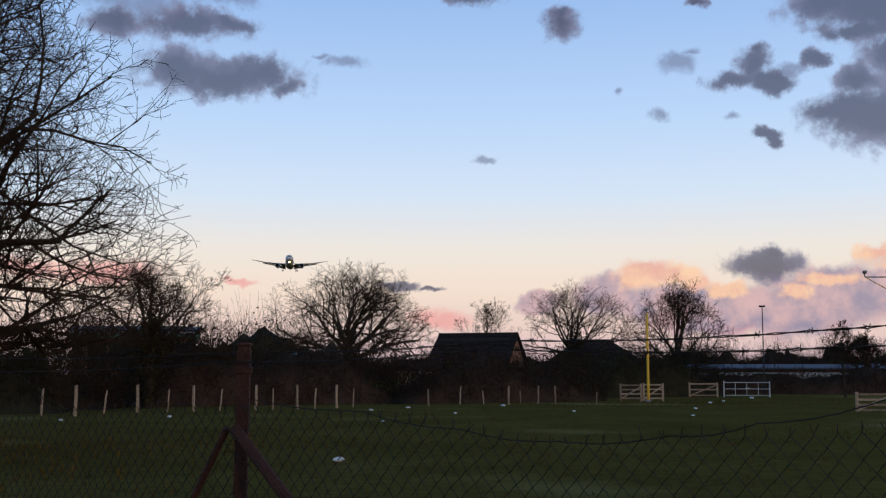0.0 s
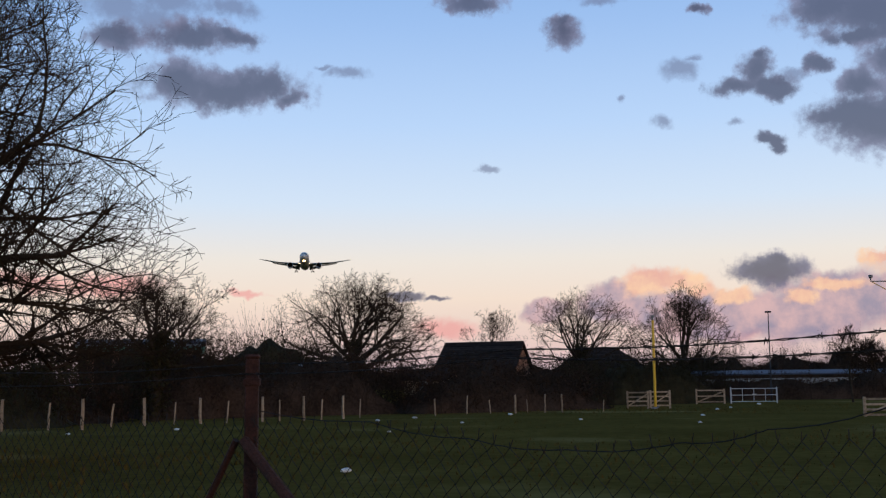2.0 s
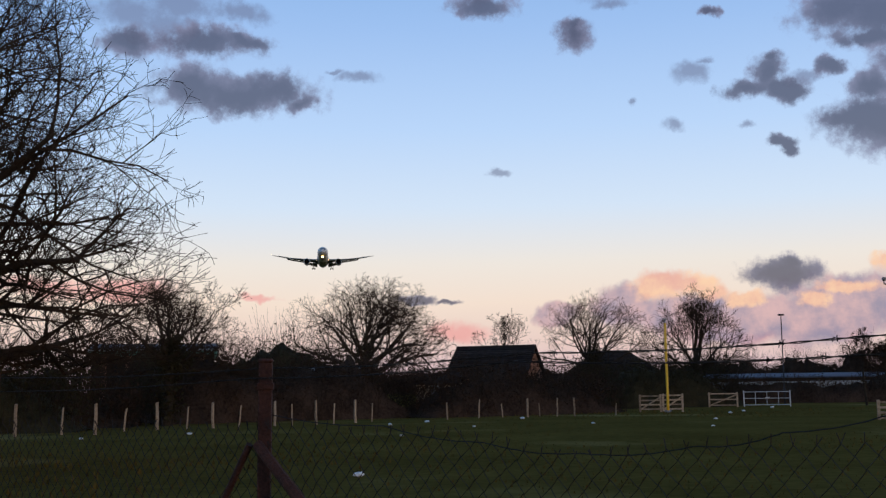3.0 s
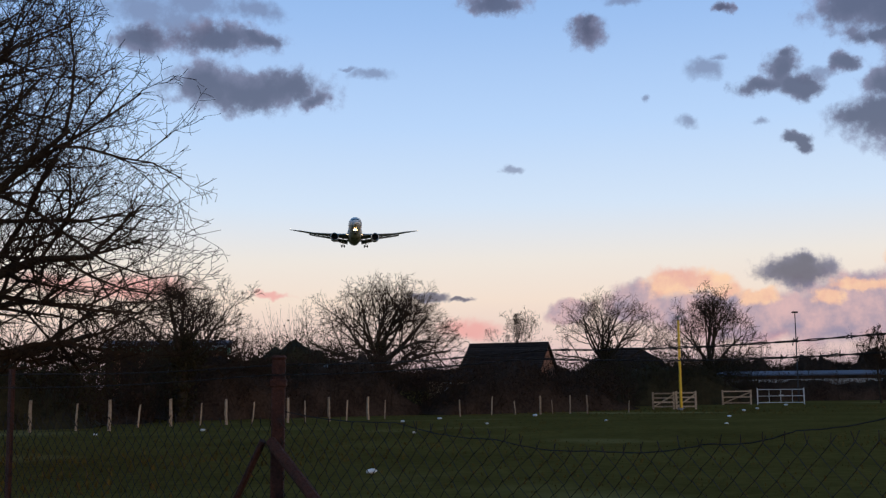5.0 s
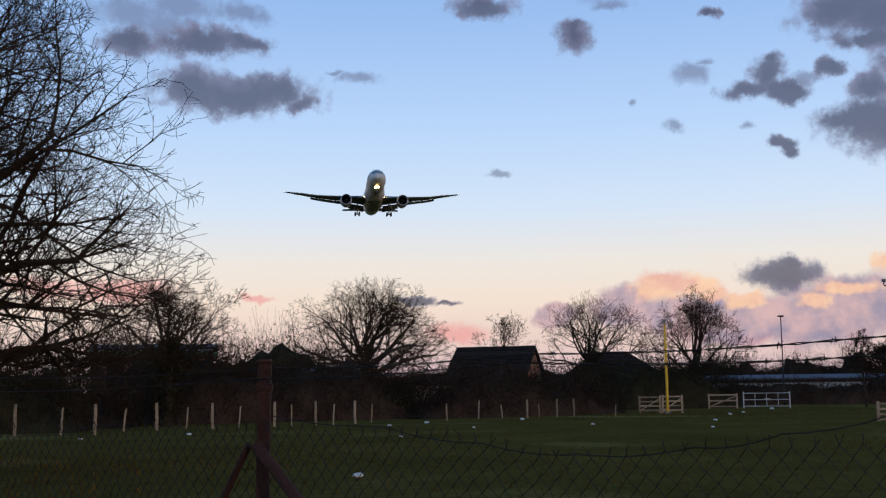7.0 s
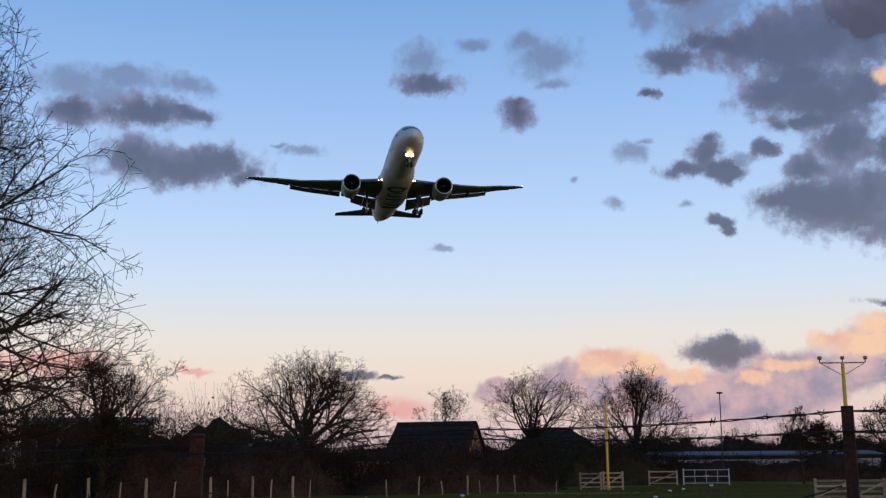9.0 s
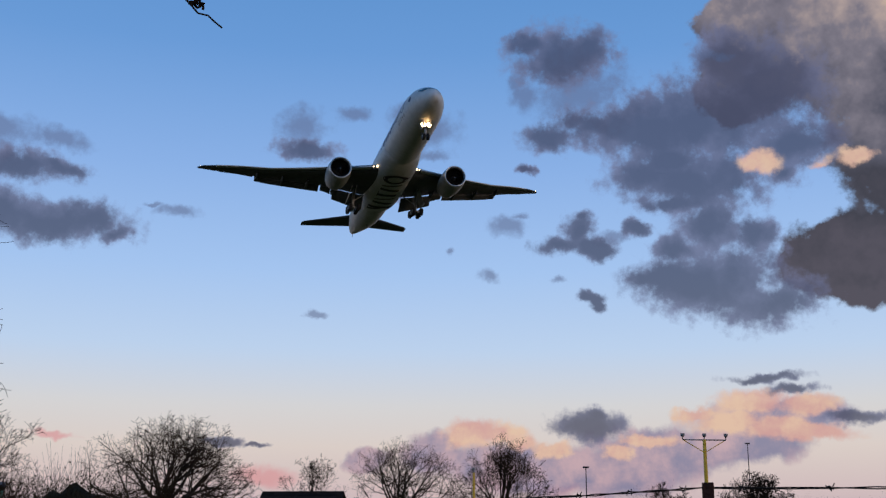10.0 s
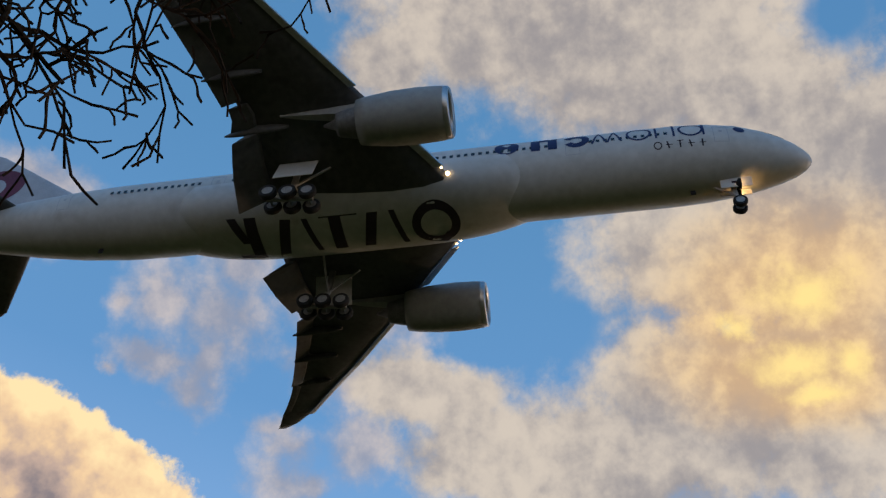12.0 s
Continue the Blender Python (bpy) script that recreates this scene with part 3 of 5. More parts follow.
def airliner():
    plane = tagged(new("airliner"), "white twin-engined wide-body airliner coming in with its landing gear down", "airplane")
    n = 48
    body = part("fuselage", loft([[(-x, r * math.cos(2 * math.pi * i / n), z + r * math.sin(2 * math.pi * i / n)) for i in range(n)] for x, r, z in FUSE]), SKIN, plane, "white painted round fuselage", True)
    # belly fairing
    rings = []
    for i in range(25):
        x = 21.6 + 27.0 * i / 24
        k = max(0.0, 1 - ((x - 35.0) / 13.5) ** 4)
        hw, depth = 2.9 + 0.7 * k, 2.7 + 1.15 * k
        rings.append([(-x, hw * math.copysign(abs(math.cos(a)) ** 0.77, math.cos(a)), -0.6 * k - (depth - 0.6 * k) * math.sin(a) ** 0.77) for a in (math.pi * j / 28 for j in range(29))] + [(-x, -hw * 0.8, 0.2), (-x, hw * 0.8, 0.2)])
    part("belly_fairing", loft(rings), SKIN, plane, "white bulged belly fairing", True)
    # cockpit windows, doors, cabin windows
    for k, (a0, a1) in enumerate(((91, 112), (113, 131), (132, 145))):
        for side in (1, -1):
            bm = bmesh.new()
            lo, hi = (a0, a1) if side < 0 else (180 - a0, 180 - a1)
            patch(bm, 1.35 + 0.25 * k, 2.35 + 0.5 * k, lo, hi, 4, 5, 0.03)
            part("cockpit_window", bm, DARK_GLASS, body, "dark cockpit window")
    for side in (0, 1):
        f = lambda x, a, lift, s=side: skin_point(x, 188 - a if s else a - 8, lift)
        bm = bmesh.new()
        patch(bm, 20.0, 20.27, 9.5, 16.0, 1, 1, 0.012, f)
        me = bpy.data.meshes.new("cabin_window")
        bm.to_mesh(me)
        bm.free()
        x = 10.5
        while x < 54.5:
            if not any(abs(x - d) < 1.1 for d in (17.6, 30.2, 45.5)):
                link("cabin_window", me, DARK_GLASS, body, at=pose(20.0 - x, 0, 0))
            x += 0.56
        for d in (6.6, 17.6, 30.2, 45.5, 58.5):
            bm = bmesh.new()
            for x0, x1, a0, a1 in ((d - 0.55, d - 0.50, -9, 27), (d + 0.50, d + 0.55, -9, 27), (d - 0.55, d + 0.55, 26, 27.4), (d - 0.55, d + 0.55, -10, -9)):
                patch(bm, x0, x1, a0, a1, 1, 5, 0.012, f)
            patch(bm, d - 0.12, d + 0.12, 10, 16, 1, 1, 0.014, f)
            part("door_outline", bm, LIGHT_GREY, body, "thin grey cabin door outline")
        # the titles, as plain shapes: heavy ones aft, fine ones ahead, and a small line below
        bm = bmesh.new()
        ring_patch(bm, 22.6, 20, 0.95, 17, 0.0, f)
        part("title_shape", bm, NAVY, body, "heavy navy disc of the fuselage title", at=None)
        for x0, x1 in ((20.05, 20.75), (18.75, 19.45)):
            bm = bmesh.new()
            patch(bm, x0, x1, 4, 34, 1, 6, 0.02, f)
            part("title_shape", bm, NAVY, body, "heavy navy bar of the fuselage title")
        bm = bmesh.new()
        patch(bm, 19.4, 20.1, 27, 36, 1, 3, 0.02, f)
        part("title_shape", bm, NAVY, body, "heavy navy bar of the fuselage title")
        bm = bmesh.new()
        ring_patch(bm, 17.3, 20, 1.0, 17, 0.45, f, 20, 330)
        part("title_shape", bm, NAVY, body, "heavy navy ring of the fuselage title")
        for k, (x, sk) in enumerate(((16.05, -0.55), (14.95, 0.55), (14.9, -0.55), (13.85, 0.55))):
            bm = bmesh.new()
            patch(bm, x, x + 0.16, 6, 36, 1, 6, 0.02, f, sk)
            part("title_shape", bm, NAVY, body, "thin slanting navy bar of the fuselage title")
        for x in (12.6, 8.75):
            bm = bmesh.new()
            ring_patch(bm, x, 20, 0.95, 17, 0.80, f)
            part("title_shape", bm, NAVY, body, "thin navy ring of the fuselage title")
        for x, top in ((11.25, 36), (9.95, 56), (7.75, 56)):
            bm = bmesh.new()
            patch(bm, x, x + 0.17, 4, top, 1, 6, 0.02, f)
            part("title_shape", bm, NAVY, body, "thin navy bar of the fuselage title")
        bm = bmesh.new()
        ring_patch(bm, 5.2, 20, 0.42, 9, 0.0, f)
        part("title_shape", bm, NAVY, body, "small navy disc behind the cockpit")
        for k in range(5):
            x = 11.3 - 0.82 * k
            bm = bmesh.new()
            if k == 0:
                ring_patch(bm, x, -10, 0.32, 6.5, 0.72, f)
            else:
                patch(bm, x - 0.06, x + 0.06, -16, -4, 1, 3, 0.02, f, 0.12 if k in (1, 3) else 0.0)
                patch(bm, x - 0.26, x + 0.22, -5 if k == 2 else -10.5, -3.6 if k == 2 else -9.2, 1, 1, 0.021, f)
            part("title_shape", bm, CHARCOAL, body, "small dark bar of the lower title")
    # the great dark marks on the belly
    marks = part("belly_mark", bmesh.new(), CHARCOAL, plane, "dark painted ring and bars across the belly")
    bm = bmesh.new()
    ring_patch(bm, 28.4, 0, 1.85, 2.1, 0.64, belly_point, lift=0.035)
    bm.to_mesh(marks.data)
    for x, y0, y1, w, sk in ((26.9, 0.9, 2.3, 0.8, 0.9), (32.6, -2.1, 2.1, 0.85, 0.9), (31.5, -2.1, 2.1, 0.45, -0.9), (35.6, -2.1, 2.1, 0.95, 0), (39.4, -2.1, 2.1, 0.85, 0.9), (38.3, -2.1, 2.1, 0.45, -0.9), (42.2, -2.1, 2.1, 0.95, 0), (43.8, -2.1, 0.2, 0.75, -0.9)):
        bm = bmesh.new()
        patch(bm, x, x + w, y0, y1, 2, 8, 0.035, belly_point, sk)
        part("belly_mark", bm, CHARCOAL, plane, "dark painted bar across the belly")
    for x, y in ((34.3, -2.1), (42.9, 2.0)):
        bm = bmesh.new()
        patch(bm, x, x + 3.0 if x < 40 else x + 1.4, y, y + 0.5 if y < 0 else y - 0.45, 4, 1, 0.037, belly_point)
        part("belly_mark", bm, CHARCOAL, plane, "dark painted bar across the belly")
    for s in (1, -1):
        tag = "left" if s > 0 else "right"
        w = part("wing", loft([airfoil(le, te, s * y, z, t) for y, le, te, z, t in WING]), WING_GREY_SHADED, plane, "grey swept wing with a raked tip", True)
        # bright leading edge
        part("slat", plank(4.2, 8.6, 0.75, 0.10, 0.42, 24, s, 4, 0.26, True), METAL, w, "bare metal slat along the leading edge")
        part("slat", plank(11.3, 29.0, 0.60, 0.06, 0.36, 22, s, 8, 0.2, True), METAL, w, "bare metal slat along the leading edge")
        part("flap", plank(3.4, 8.9, 3.1, 0.55, 1.2, 36, s, 4, 0.40), WING_GREY_SHADED, w, "grey inboard flap lowered for landing")
        part("flap", plank(9.2, 11.0, 2.0, 0.30, 1.0, 20, s, 2, 0.3), WING_GREY_SHADED, w, "grey flaperon lowered for landing")
        part("flap", plank(11.3, 22.3, 1.6, 0.22, 0.7, 28, s, 6, 0.26), WING_GREY_SHADED, w, "grey outboard flap lowered for landing")
        part("aileron", plank(22.6, 28.4, 0.9, 0.03, 0.7, 6, s, 4, 0.14), WING_GREY_SHADED, w, "grey aileron")
        for y, ln in ((8.9, 4.6), (13.4, 4.2), (17.6, 3.8), (22.0, 3.0)):
            le, te, z, th = wing_at(y)
            rings = []
            for i in range(9):
                u = i / 8
                r = 0.36 * math.sin(math.pi * min(1, 0.08 + u * 0.9)) ** 0.6 * (ln / 4.6)
                cx, cz = -(te - 3.4 + ln * u * 1.05), z - 0.45 - 0.9 * max(0, u - 0.5) ** 1.2
                rings.append([(cx, s * y + r * 0.75 * math.cos(a), cz + r * 1.3 * math.sin(a)) for a in (2 * math.pi * j / 10 for j in range(10))])
            part("flap_fairing", loft(rings), WING_GREY_SHADED, w, "grey pointed flap track fairing", True)
        # engine
        ey, ez = s * 9.7, -3.25
        ax = (0, ey, ez)
        e = part("engine_cowl", loft(disc_ring([(25.9, 1.62), (25.75, 1.74), (25.85, 1.84), (26.6, 1.95), (28.2, 2.02), (30.0, 1.96), (31.6, 1.78), (32.4, 1.64), (32.4, 1.56), (30.5, 1.55)], axis=ax), cap=False), NACELLE, plane, "pale grey rounded engine cowl", True)
        part("intake_lip", loft(disc_ring([(26.35, 1.55), (25.95, 1.60), (25.72, 1.74), (25.84, 1.86), (26.15, 1.905)], axis=ax), cap=False), METAL, e, "bright metal intake lip", True)
        part("intake_duct", loft(disc_ring([(26.3, 1.56), (26.9, 1.58), (27.4, 1.62)], axis=ax), cap=False), DARK, e, "dark intake duct", True)
        bm = bmesh.new()
        for b in range(22):
            t0 = 2 * math.pi * b / 22
            q = []
            for r, t, x in ((0.5, 0, 27.05), (1.6, 0.10, 27.0), (1.6, 0.30, 27.35), (0.5, 0.26, 27.4)):
                q.append(bm.verts.new((-x, ey + r * math.cos(t0 + t), ez + r * math.sin(t0 + t))))
            bm.faces.new(q)
        part("fan", bm, DARK, e, "dark fan blades")
        part("fan_back", loft(disc_ring([(27.5, 1.62), (27.52, 0.01)], 24, ax), cap=False), DARK, e)
        part("spinner", loft(disc_ring([(26.5, 0.02), (26.7, 0.2), (27.1, 0.46), (27.45, 0.52)], 20, ax), cap=False), DARK, e, "dark spinner with a pale swirl", True)
        bm = bmesh.new()
        bmesh.ops.create_uvsphere(bm, u_segments=10, v_segments=6, radius=0.09, matrix=pose(-26.62, ey + 0.12, ez + 0.1))
        part("spinner_mark", bm, WHITE_METAL, e)
        part("exhaust_core", loft(disc_ring([(31.0, 1.30), (32.4, 1.22), (33.8, 0.92), (34.0, 0.84), (33.6, 0.6), (35.0, 0.10)], 28, ax)), GREY_METAL, e, "grey metal exhaust cone", True)
        # pylon
        rings = []
        for x, z0, z1, hw in ((27.4, -1.25, -1.0, 0.12), (29.0, -1.2, -0.75, 0.3), (31.5, -1.5, -0.85, 0.36), (34.0, -2.35, -1.2, 0.36), (36.5, -1.9, -1.2, 0.22), (38.5, -1.45, -1.25, 0.06)):
            rings.append([(-x, ey - hw, z0), (-x, ey + hw, z0), (-x, ey + hw, z1), (-x, ey - hw, z1)])
        part("pylon", loft(rings), NACELLE, plane, "pale grey engine pylon")
        # tail plane
        hs = [(0.0, 61.6, 69.6, 1.15, 0.8), (1.6, 62.9, 70.0, 1.3, 0.7), (6.0, 66.3, 71.3, 1.5, 0.45), (10.2, 69.6, 72.6, 1.72, 0.24), (10.7, 70.4, 72.8, 1.75, 0.08)]
        part("tailplane", loft([airfoil(le, te, s * y, z, t) for y, le, te, z, t in hs]), WING_GREY_SHADED, plane, "grey swept tailplane", True)
        # lamps
        for k, x in ((0, 27.55), (1, 28.05)):
            bm = bmesh.new()
            y = 3.35 + 0.55 * k
            le, te, z, th = wing_at(y)
            bmesh.ops.create_uvsphere(bm, u_segments=12, v_segments=8, radius=0.17 if k == 0 else 0.09, matrix=pose(-le + 0.02, s * y, z - 0.02))
            part("landing_light", bm, LAMP_SMALL, plane, "lit landing light in the wing root")
        bm = bmesh.new()
        bmesh.ops.create_uvsphere(bm, u_segments=8, v_segments=6, radius=0.06, matrix=pose(-48.9, s * 31.8, 3.98))
        part("tip_light", bm, LAMP_SMALL, plane, "small lit wingtip light")
        # main gear
        gx, gy, gz = -38.2, s * 5.6, -6.0
        g = part("main_gear", tube([(gx + 0.3, gy * 0.98, -2.0), (gx + 0.1, gy, -4.4), (gx, gy, gz)], [0.28, 0.24, 0.18], 14), STRUT, plane, "grey steel main landing gear leg", True)
        tube_bm = tube([(gx + 0.1, gy, -4.6), (gx + 0.2, gy * 0.45, -2.6)], 0.10, 8)
        part("side_brace", tube_bm, STRUT, g)
        part("drag_brace", tube([(gx + 0.1, gy, -4.6), (gx + 2.6, gy * 0.95, -2.4)], 0.10, 8), STRUT, g)
        part("bogie_beam", tube([(gx + 1.75, gy, gz - 0.22), (gx - 1.75, gy, gz + 0.16)], 0.17, 10), STRUT, g)
        for k in (-1, 0, 1):
            wx, wz = gx + 1.48 * k, gz - 0.17 * k - 0.02
            part("axle", tube([(wx, gy - 0.75, wz), (wx, gy + 0.75, wz)], 0.09, 8), STRUT, g)
            for q in (-0.70, 0.70):
                wheel(g, wx, gy + q, wz, 0.67, 0.52)
        bm = box(-1.5, -0.04, -1.4, 1.5, 0.04, 1.4, 0.03, m=pose(gx + 0.3, gy + s * 0.75, -3.5, 18 * s, 0, 0))
        part("gear_door", bm, SKIN, g, "pale landing gear door hanging open")
    # fin
    fin_rows = [(2.2, 56.5, 70.2, 0.75), (3.4, 58.3, 70.4, 0.7), (7.0, 63.0, 71.8, 0.5), (11.2, 68.4, 73.5, 0.3), (11.8, 69.8, 73.6, 0.1)]
    fin = part("tail_fin", loft([[(x, z, y) for x, y, z in airfoil(le, te, zz, 0, t)] for zz, le, te, t in fin_rows]), LIGHT_GREY, plane, "pale grey tail fin with a maroon emblem", True)
    for s in (1, -1):
        bm = bmesh.new()
        fy = lambda zz: s * (0.36 - 0.018 * zz + 0.02)
        f = lambda x, zz, lift: (-x, fy(zz), zz)
        ring_patch(bm, 67.6, 6.6, 2.6, 2.3, 0.0, f, 0, 360)
        part("fin_emblem", bm, MAROON, fin, "maroon blot of the fin emblem")
        bm = bmesh.new()
        g = lambda x, zz, lift: (-x, fy(zz) + s * 0.012, zz)
        ring_patch(bm, 67.9, 6.4, 1.2, 1.2, 0.5, g, 30, 250)
        part("fin_emblem", bm, LIGHT_GREY, fin, "pale curve in the fin emblem")
        bm = bmesh.new()
        patch(bm, 70.6, 72.6, 8.8, 10.6, 2, 2, 0.02, f)
        part("fin_emblem", bm, MAROON, fin, "maroon blot of the fin emblem")
    # nose gear
    g = part("nose_gear", tube([(-6.2, 0, -2.3), (-6.0, 0, -4.2), (-5.9, 0, -5.1)], [0.20, 0.17, 0.13], 12), STRUT, plane, "grey steel nose landing gear leg", True)
    part("drag_brace", tube([(-6.0, 0, -4.0), (-7.9, 0, -2.6)], 0.08, 8), STRUT, g)
    part("axle", tube([(-5.9, -0.45, -5.1), (-5.9, 0.45, -5.1)], 0.08, 8), STRUT, g)
    for q in (-0.36, 0.36):
        wheel(g, -5.9, q, -5.1, 0.54, 0.38)
    for s in (1, -1):
        bm = box(-1.15, -0.03, -0.85, 1.15, 0.03, 0.0, 0.02, m=pose(-5.9, s * 0.62, -2.75, -14 * s, 0, 0))
        d = part("gear_door", bm, SKIN, g, "white nose gear door hanging open")
        part("door_mark", box(-0.34, -0.045, -0.5, 0.2, 0.045, -0.3, m=pose(-5.9, s * 0.62, -2.75, -14 * s, 0, 0)), CHARCOAL, d, "small dark bar")
    for q in (-0.24, 0.24):
        bm = loft(disc_ring([(5.62, 0.01), (5.64, 0.30), (5.70, 0.40)], 20, (0, q * 1.75, -3.25)), cap=False)
        lamp = part("landing_light", bm, LAMP, g, "bright lit landing light on the nose leg", True)
        part("housing", loft(disc_ring([(5.56, 0.41), (5.75, 0.42), (5.95, 0.15)], 20, (0, q * 1.75, -3.25)), cap=False), DARK, lamp)
    for x, z in ((9.0, -3.1), (55.5, -2.9), (72.5, 0.35)):
        part("antenna", box(-x - 0.25, -0.03, z - 0.4, -x + 0.15, 0.03, z + 0.1, 0.01), DARK, plane, "small dark blade antenna")
    return plane


PLANE = airliner()


def motions():
    walk(PLANE, [
        (0.0, pose(-121.96, 893.41, 93.52, -0.43, -1.85, -83.36)),
        (2.0, pose(-94.55, 741.75, 86.90, -0.43, -1.85, -83.36)),
        (4.0, pose(-67.02, 589.40, 80.24, -0.43, -1.85, -83.36)),
        (6.0, pose(-39.35, 436.34, 73.55, -0.43, -1.85, -83.36)),
        (8.5, pose(-4.75, 244.17, 65.60, -1.10, -2.40, -83.60)),
        (9.0, pose(2.38, 205.45, 63.46, -0.40, -2.20, -83.55)),
        (9.5, pose(9.42, 166.58, 61.50, 0.05, -2.00, -83.61)),
        (10.0, pose(21.86, 152.85, 64.62, 0.07, -2.92, -84.82)),
        (10.5, pose(36.65, 141.59, 68.96, -0.79, -5.08, -85.05)),
        (11.0, pose(41.55, 88.84, 65.83, -1.45, -5.11, -83.54)),
        (11.2, pose(44.23, 70.49, 65.05, -0.37, -5.68, -83.27)),
        (11.5, pose(47.22, 42.99, 63.36, 0.02, -7.02, -82.41)),
        (11.7, pose(50.58, 29.89, 64.18, -0.53, -8.37, -80.80)),
        (11.9, pose(54.68, 14.31, 66.12, 0.08, -11.10, -78.18)),
        (12.0, pose(62.53, 3.94, 66.53, -5.08, -5.87, -76.72)),
    ])


# ---- trees ----
def branch_paths(rng, height, spread, trunk_h, trunk_r, levels, kids, droop=0.0, lean=(0, 0), start=(0, 0, 0), wild=0.22, min_r=0.006, up=0.25, limb_up=(25, 70), fork=(0.72, 1.0)):
    """Bare branches as (level, points, radii), grown outward from a trunk."""
    out = []

    def grow(p, d, length, r, level):
        n = 5 if level < 2 else (4 if level < 4 else 3)
        pts, rad, dirs = [p.copy()], [r], [d.copy()]
        for i in range(n):
            j = Vector(rng.normal(0, 1, 3)) * wild * ((1.15 if level > 2 else 1.0) if level else 0.3)
            d = (d + j + Vector((0, 0, up * (0.5 if level > 1 else 0.3) - droop * level * 0.12))).normalized()
            if level and p.z < 2.4 and d.z < 0.12:
                d = Vector((d.x, d.y, 0.14)).normalized()
            p = p + d * (length / n)
            pts.append(p.copy())
            rad.append(max(min_r, r * (1 - 0.72 * (i + 1) / n)) if level else r * (1 - 0.35 * (i + 1) / n))
            dirs.append(d.copy())
        out.append((level, pts, rad))
        if level >= levels:
            return
        k = kids[min(level, len(kids) - 1)]
        for c in range(k):
            s = (fork[0] + (fork[1] - fork[0]) * (c + 0.5) / k) if level == 0 else ((0.30 if level == 1 else 0.25) + 0.74 * (c + rng.random()) / k)
            s = min(s, 0.99)
            i = min(int(s * n), n - 1)
            q = pts[i].lerp(pts[i + 1], s * n - i)
            base = dirs[min(i + 1, n)]
            side = base.orthogonal().normalized()
            side.rotate(Matrix.Rotation(c * 2.4 + rng.uniform(-0.5, 0.5), 3, base))
            ang = radians(limb_up[1] + (limb_up[0] - limb_up[1]) * (c + rng.uniform(0, 1)) / k) if level == 0 else radians(rng.uniform(28, 62))
            nd = (base * math.cos(ang) + side * math.sin(ang)).normalized()
            if level == 0:
                nl = spread * rng.uniform(0.85, 1.08) * (0.72 + 0.28 * math.sin(ang))
            else:
                nl = length * rng.uniform(0.48, 0.78) * (1.15 - 0.55 * s)
            grow(q, nd, nl, max(min_r, rad[i] * (rng.uniform(0.5, 0.72) if level else rng.uniform(0.36, 0.58))), level + 1)

    grow(Vector(start), Vector((lean[0], lean[1], 1)).normalized(), trunk_h, trunk_r, 0)
    return out


def branch_mesh(paths):
    v, f = [], []
    for level, pts, rad in paths:
        sides = 9 if level == 0 else (6 if level == 1 else (4 if level == 2 else 3))
        side, last = None, None
        for i, p in enumerate(pts):
            d = (pts[min(i + 1, len(pts) - 1)] - pts[max(i - 1, 0)]).normalized()
            side = d.orthogonal().normalized() if side is None else (side - d * side.dot(d)).normalized()
            u = d.cross(side)
            k = len(v)
            for a in range(sides):
                t = 2 * math.pi * a / sides
                q = p + rad[i] * (math.cos(t) * side + math.sin(t) * u)
                v.append((q.x, q.y, q.z))
            if last is not None:
                f += [(last + a, last + (a + 1) % sides, k + (a + 1) % sides, k + a) for a in range(sides)]
            last = k
    return solid(v, f)


def leaf_mesh(rng, centres, count, size, spread):
    """Small leaves scattered round centres."""
    v, f = [], []
    for c in centres:
        for _ in range(count):
            p = Vector(c) + Vector(rng.normal(0, 1, 3)) * spread
            a, b = Vector(rng.normal(0, 1, 3)).normalized(), Vector(rng.normal(0, 1, 3)).normalized()
            s, k = size * rng.uniform(0.6, 1.3), len(v)
            v += [tuple(p - a * s), tuple(p + b * s * 0.6), tuple(p + a * s), tuple(p - b * s * 0.6)]
            f.append((k, k + 1, k + 2, k + 3))
    return solid(v, f)


def part_mesh(bm):
    me = bpy.data.meshes.new("bank")
    bm.to_mesh(me)
    bm.free()
    return me


def bare_tree(x, y, seed, label, ivy=0, name="tree", turn=0.0, **kw):
    rng = np.random.default_rng(seed)
    paths = branch_paths(rng, **kw)
    tree = tagged(new(name), label, "tree")
    tree.matrix_basis = pose(x, y, 0, 0, 0, turn)
    link("trunk", branch_mesh([p for p in paths if p[0] == 0]), BARK, tree, "dark rough trunk", True)
    for p in paths:
        if p[0] == 1:
            link("limb", branch_mesh([p]), BARK, tree, "", True)
    tagged(link("crown", branch_mesh([p for p in paths if p[0] > 1]), TWIG, tree, "bare crown of many fine twigs"), kind="stuff")
    if ivy:
        pts = []
        for lv, ps, rd in paths:
            if lv == 0 or (lv == 1 and rng.random() < 0.7):
                for a, b in zip(ps, ps[1:]):
                    for k in range(5 if lv == 0 else 3):
                        q = a.lerp(b, rng.random())
                        if lv == 0 or (q - ps[0]).length < ivy:
                            pts.append(q)
        link("ivy", leaf_mesh(rng, pts, 45, 0.10, 0.32), IVY, tree, "dark evergreen ivy on trunk and limbs")
    return tree


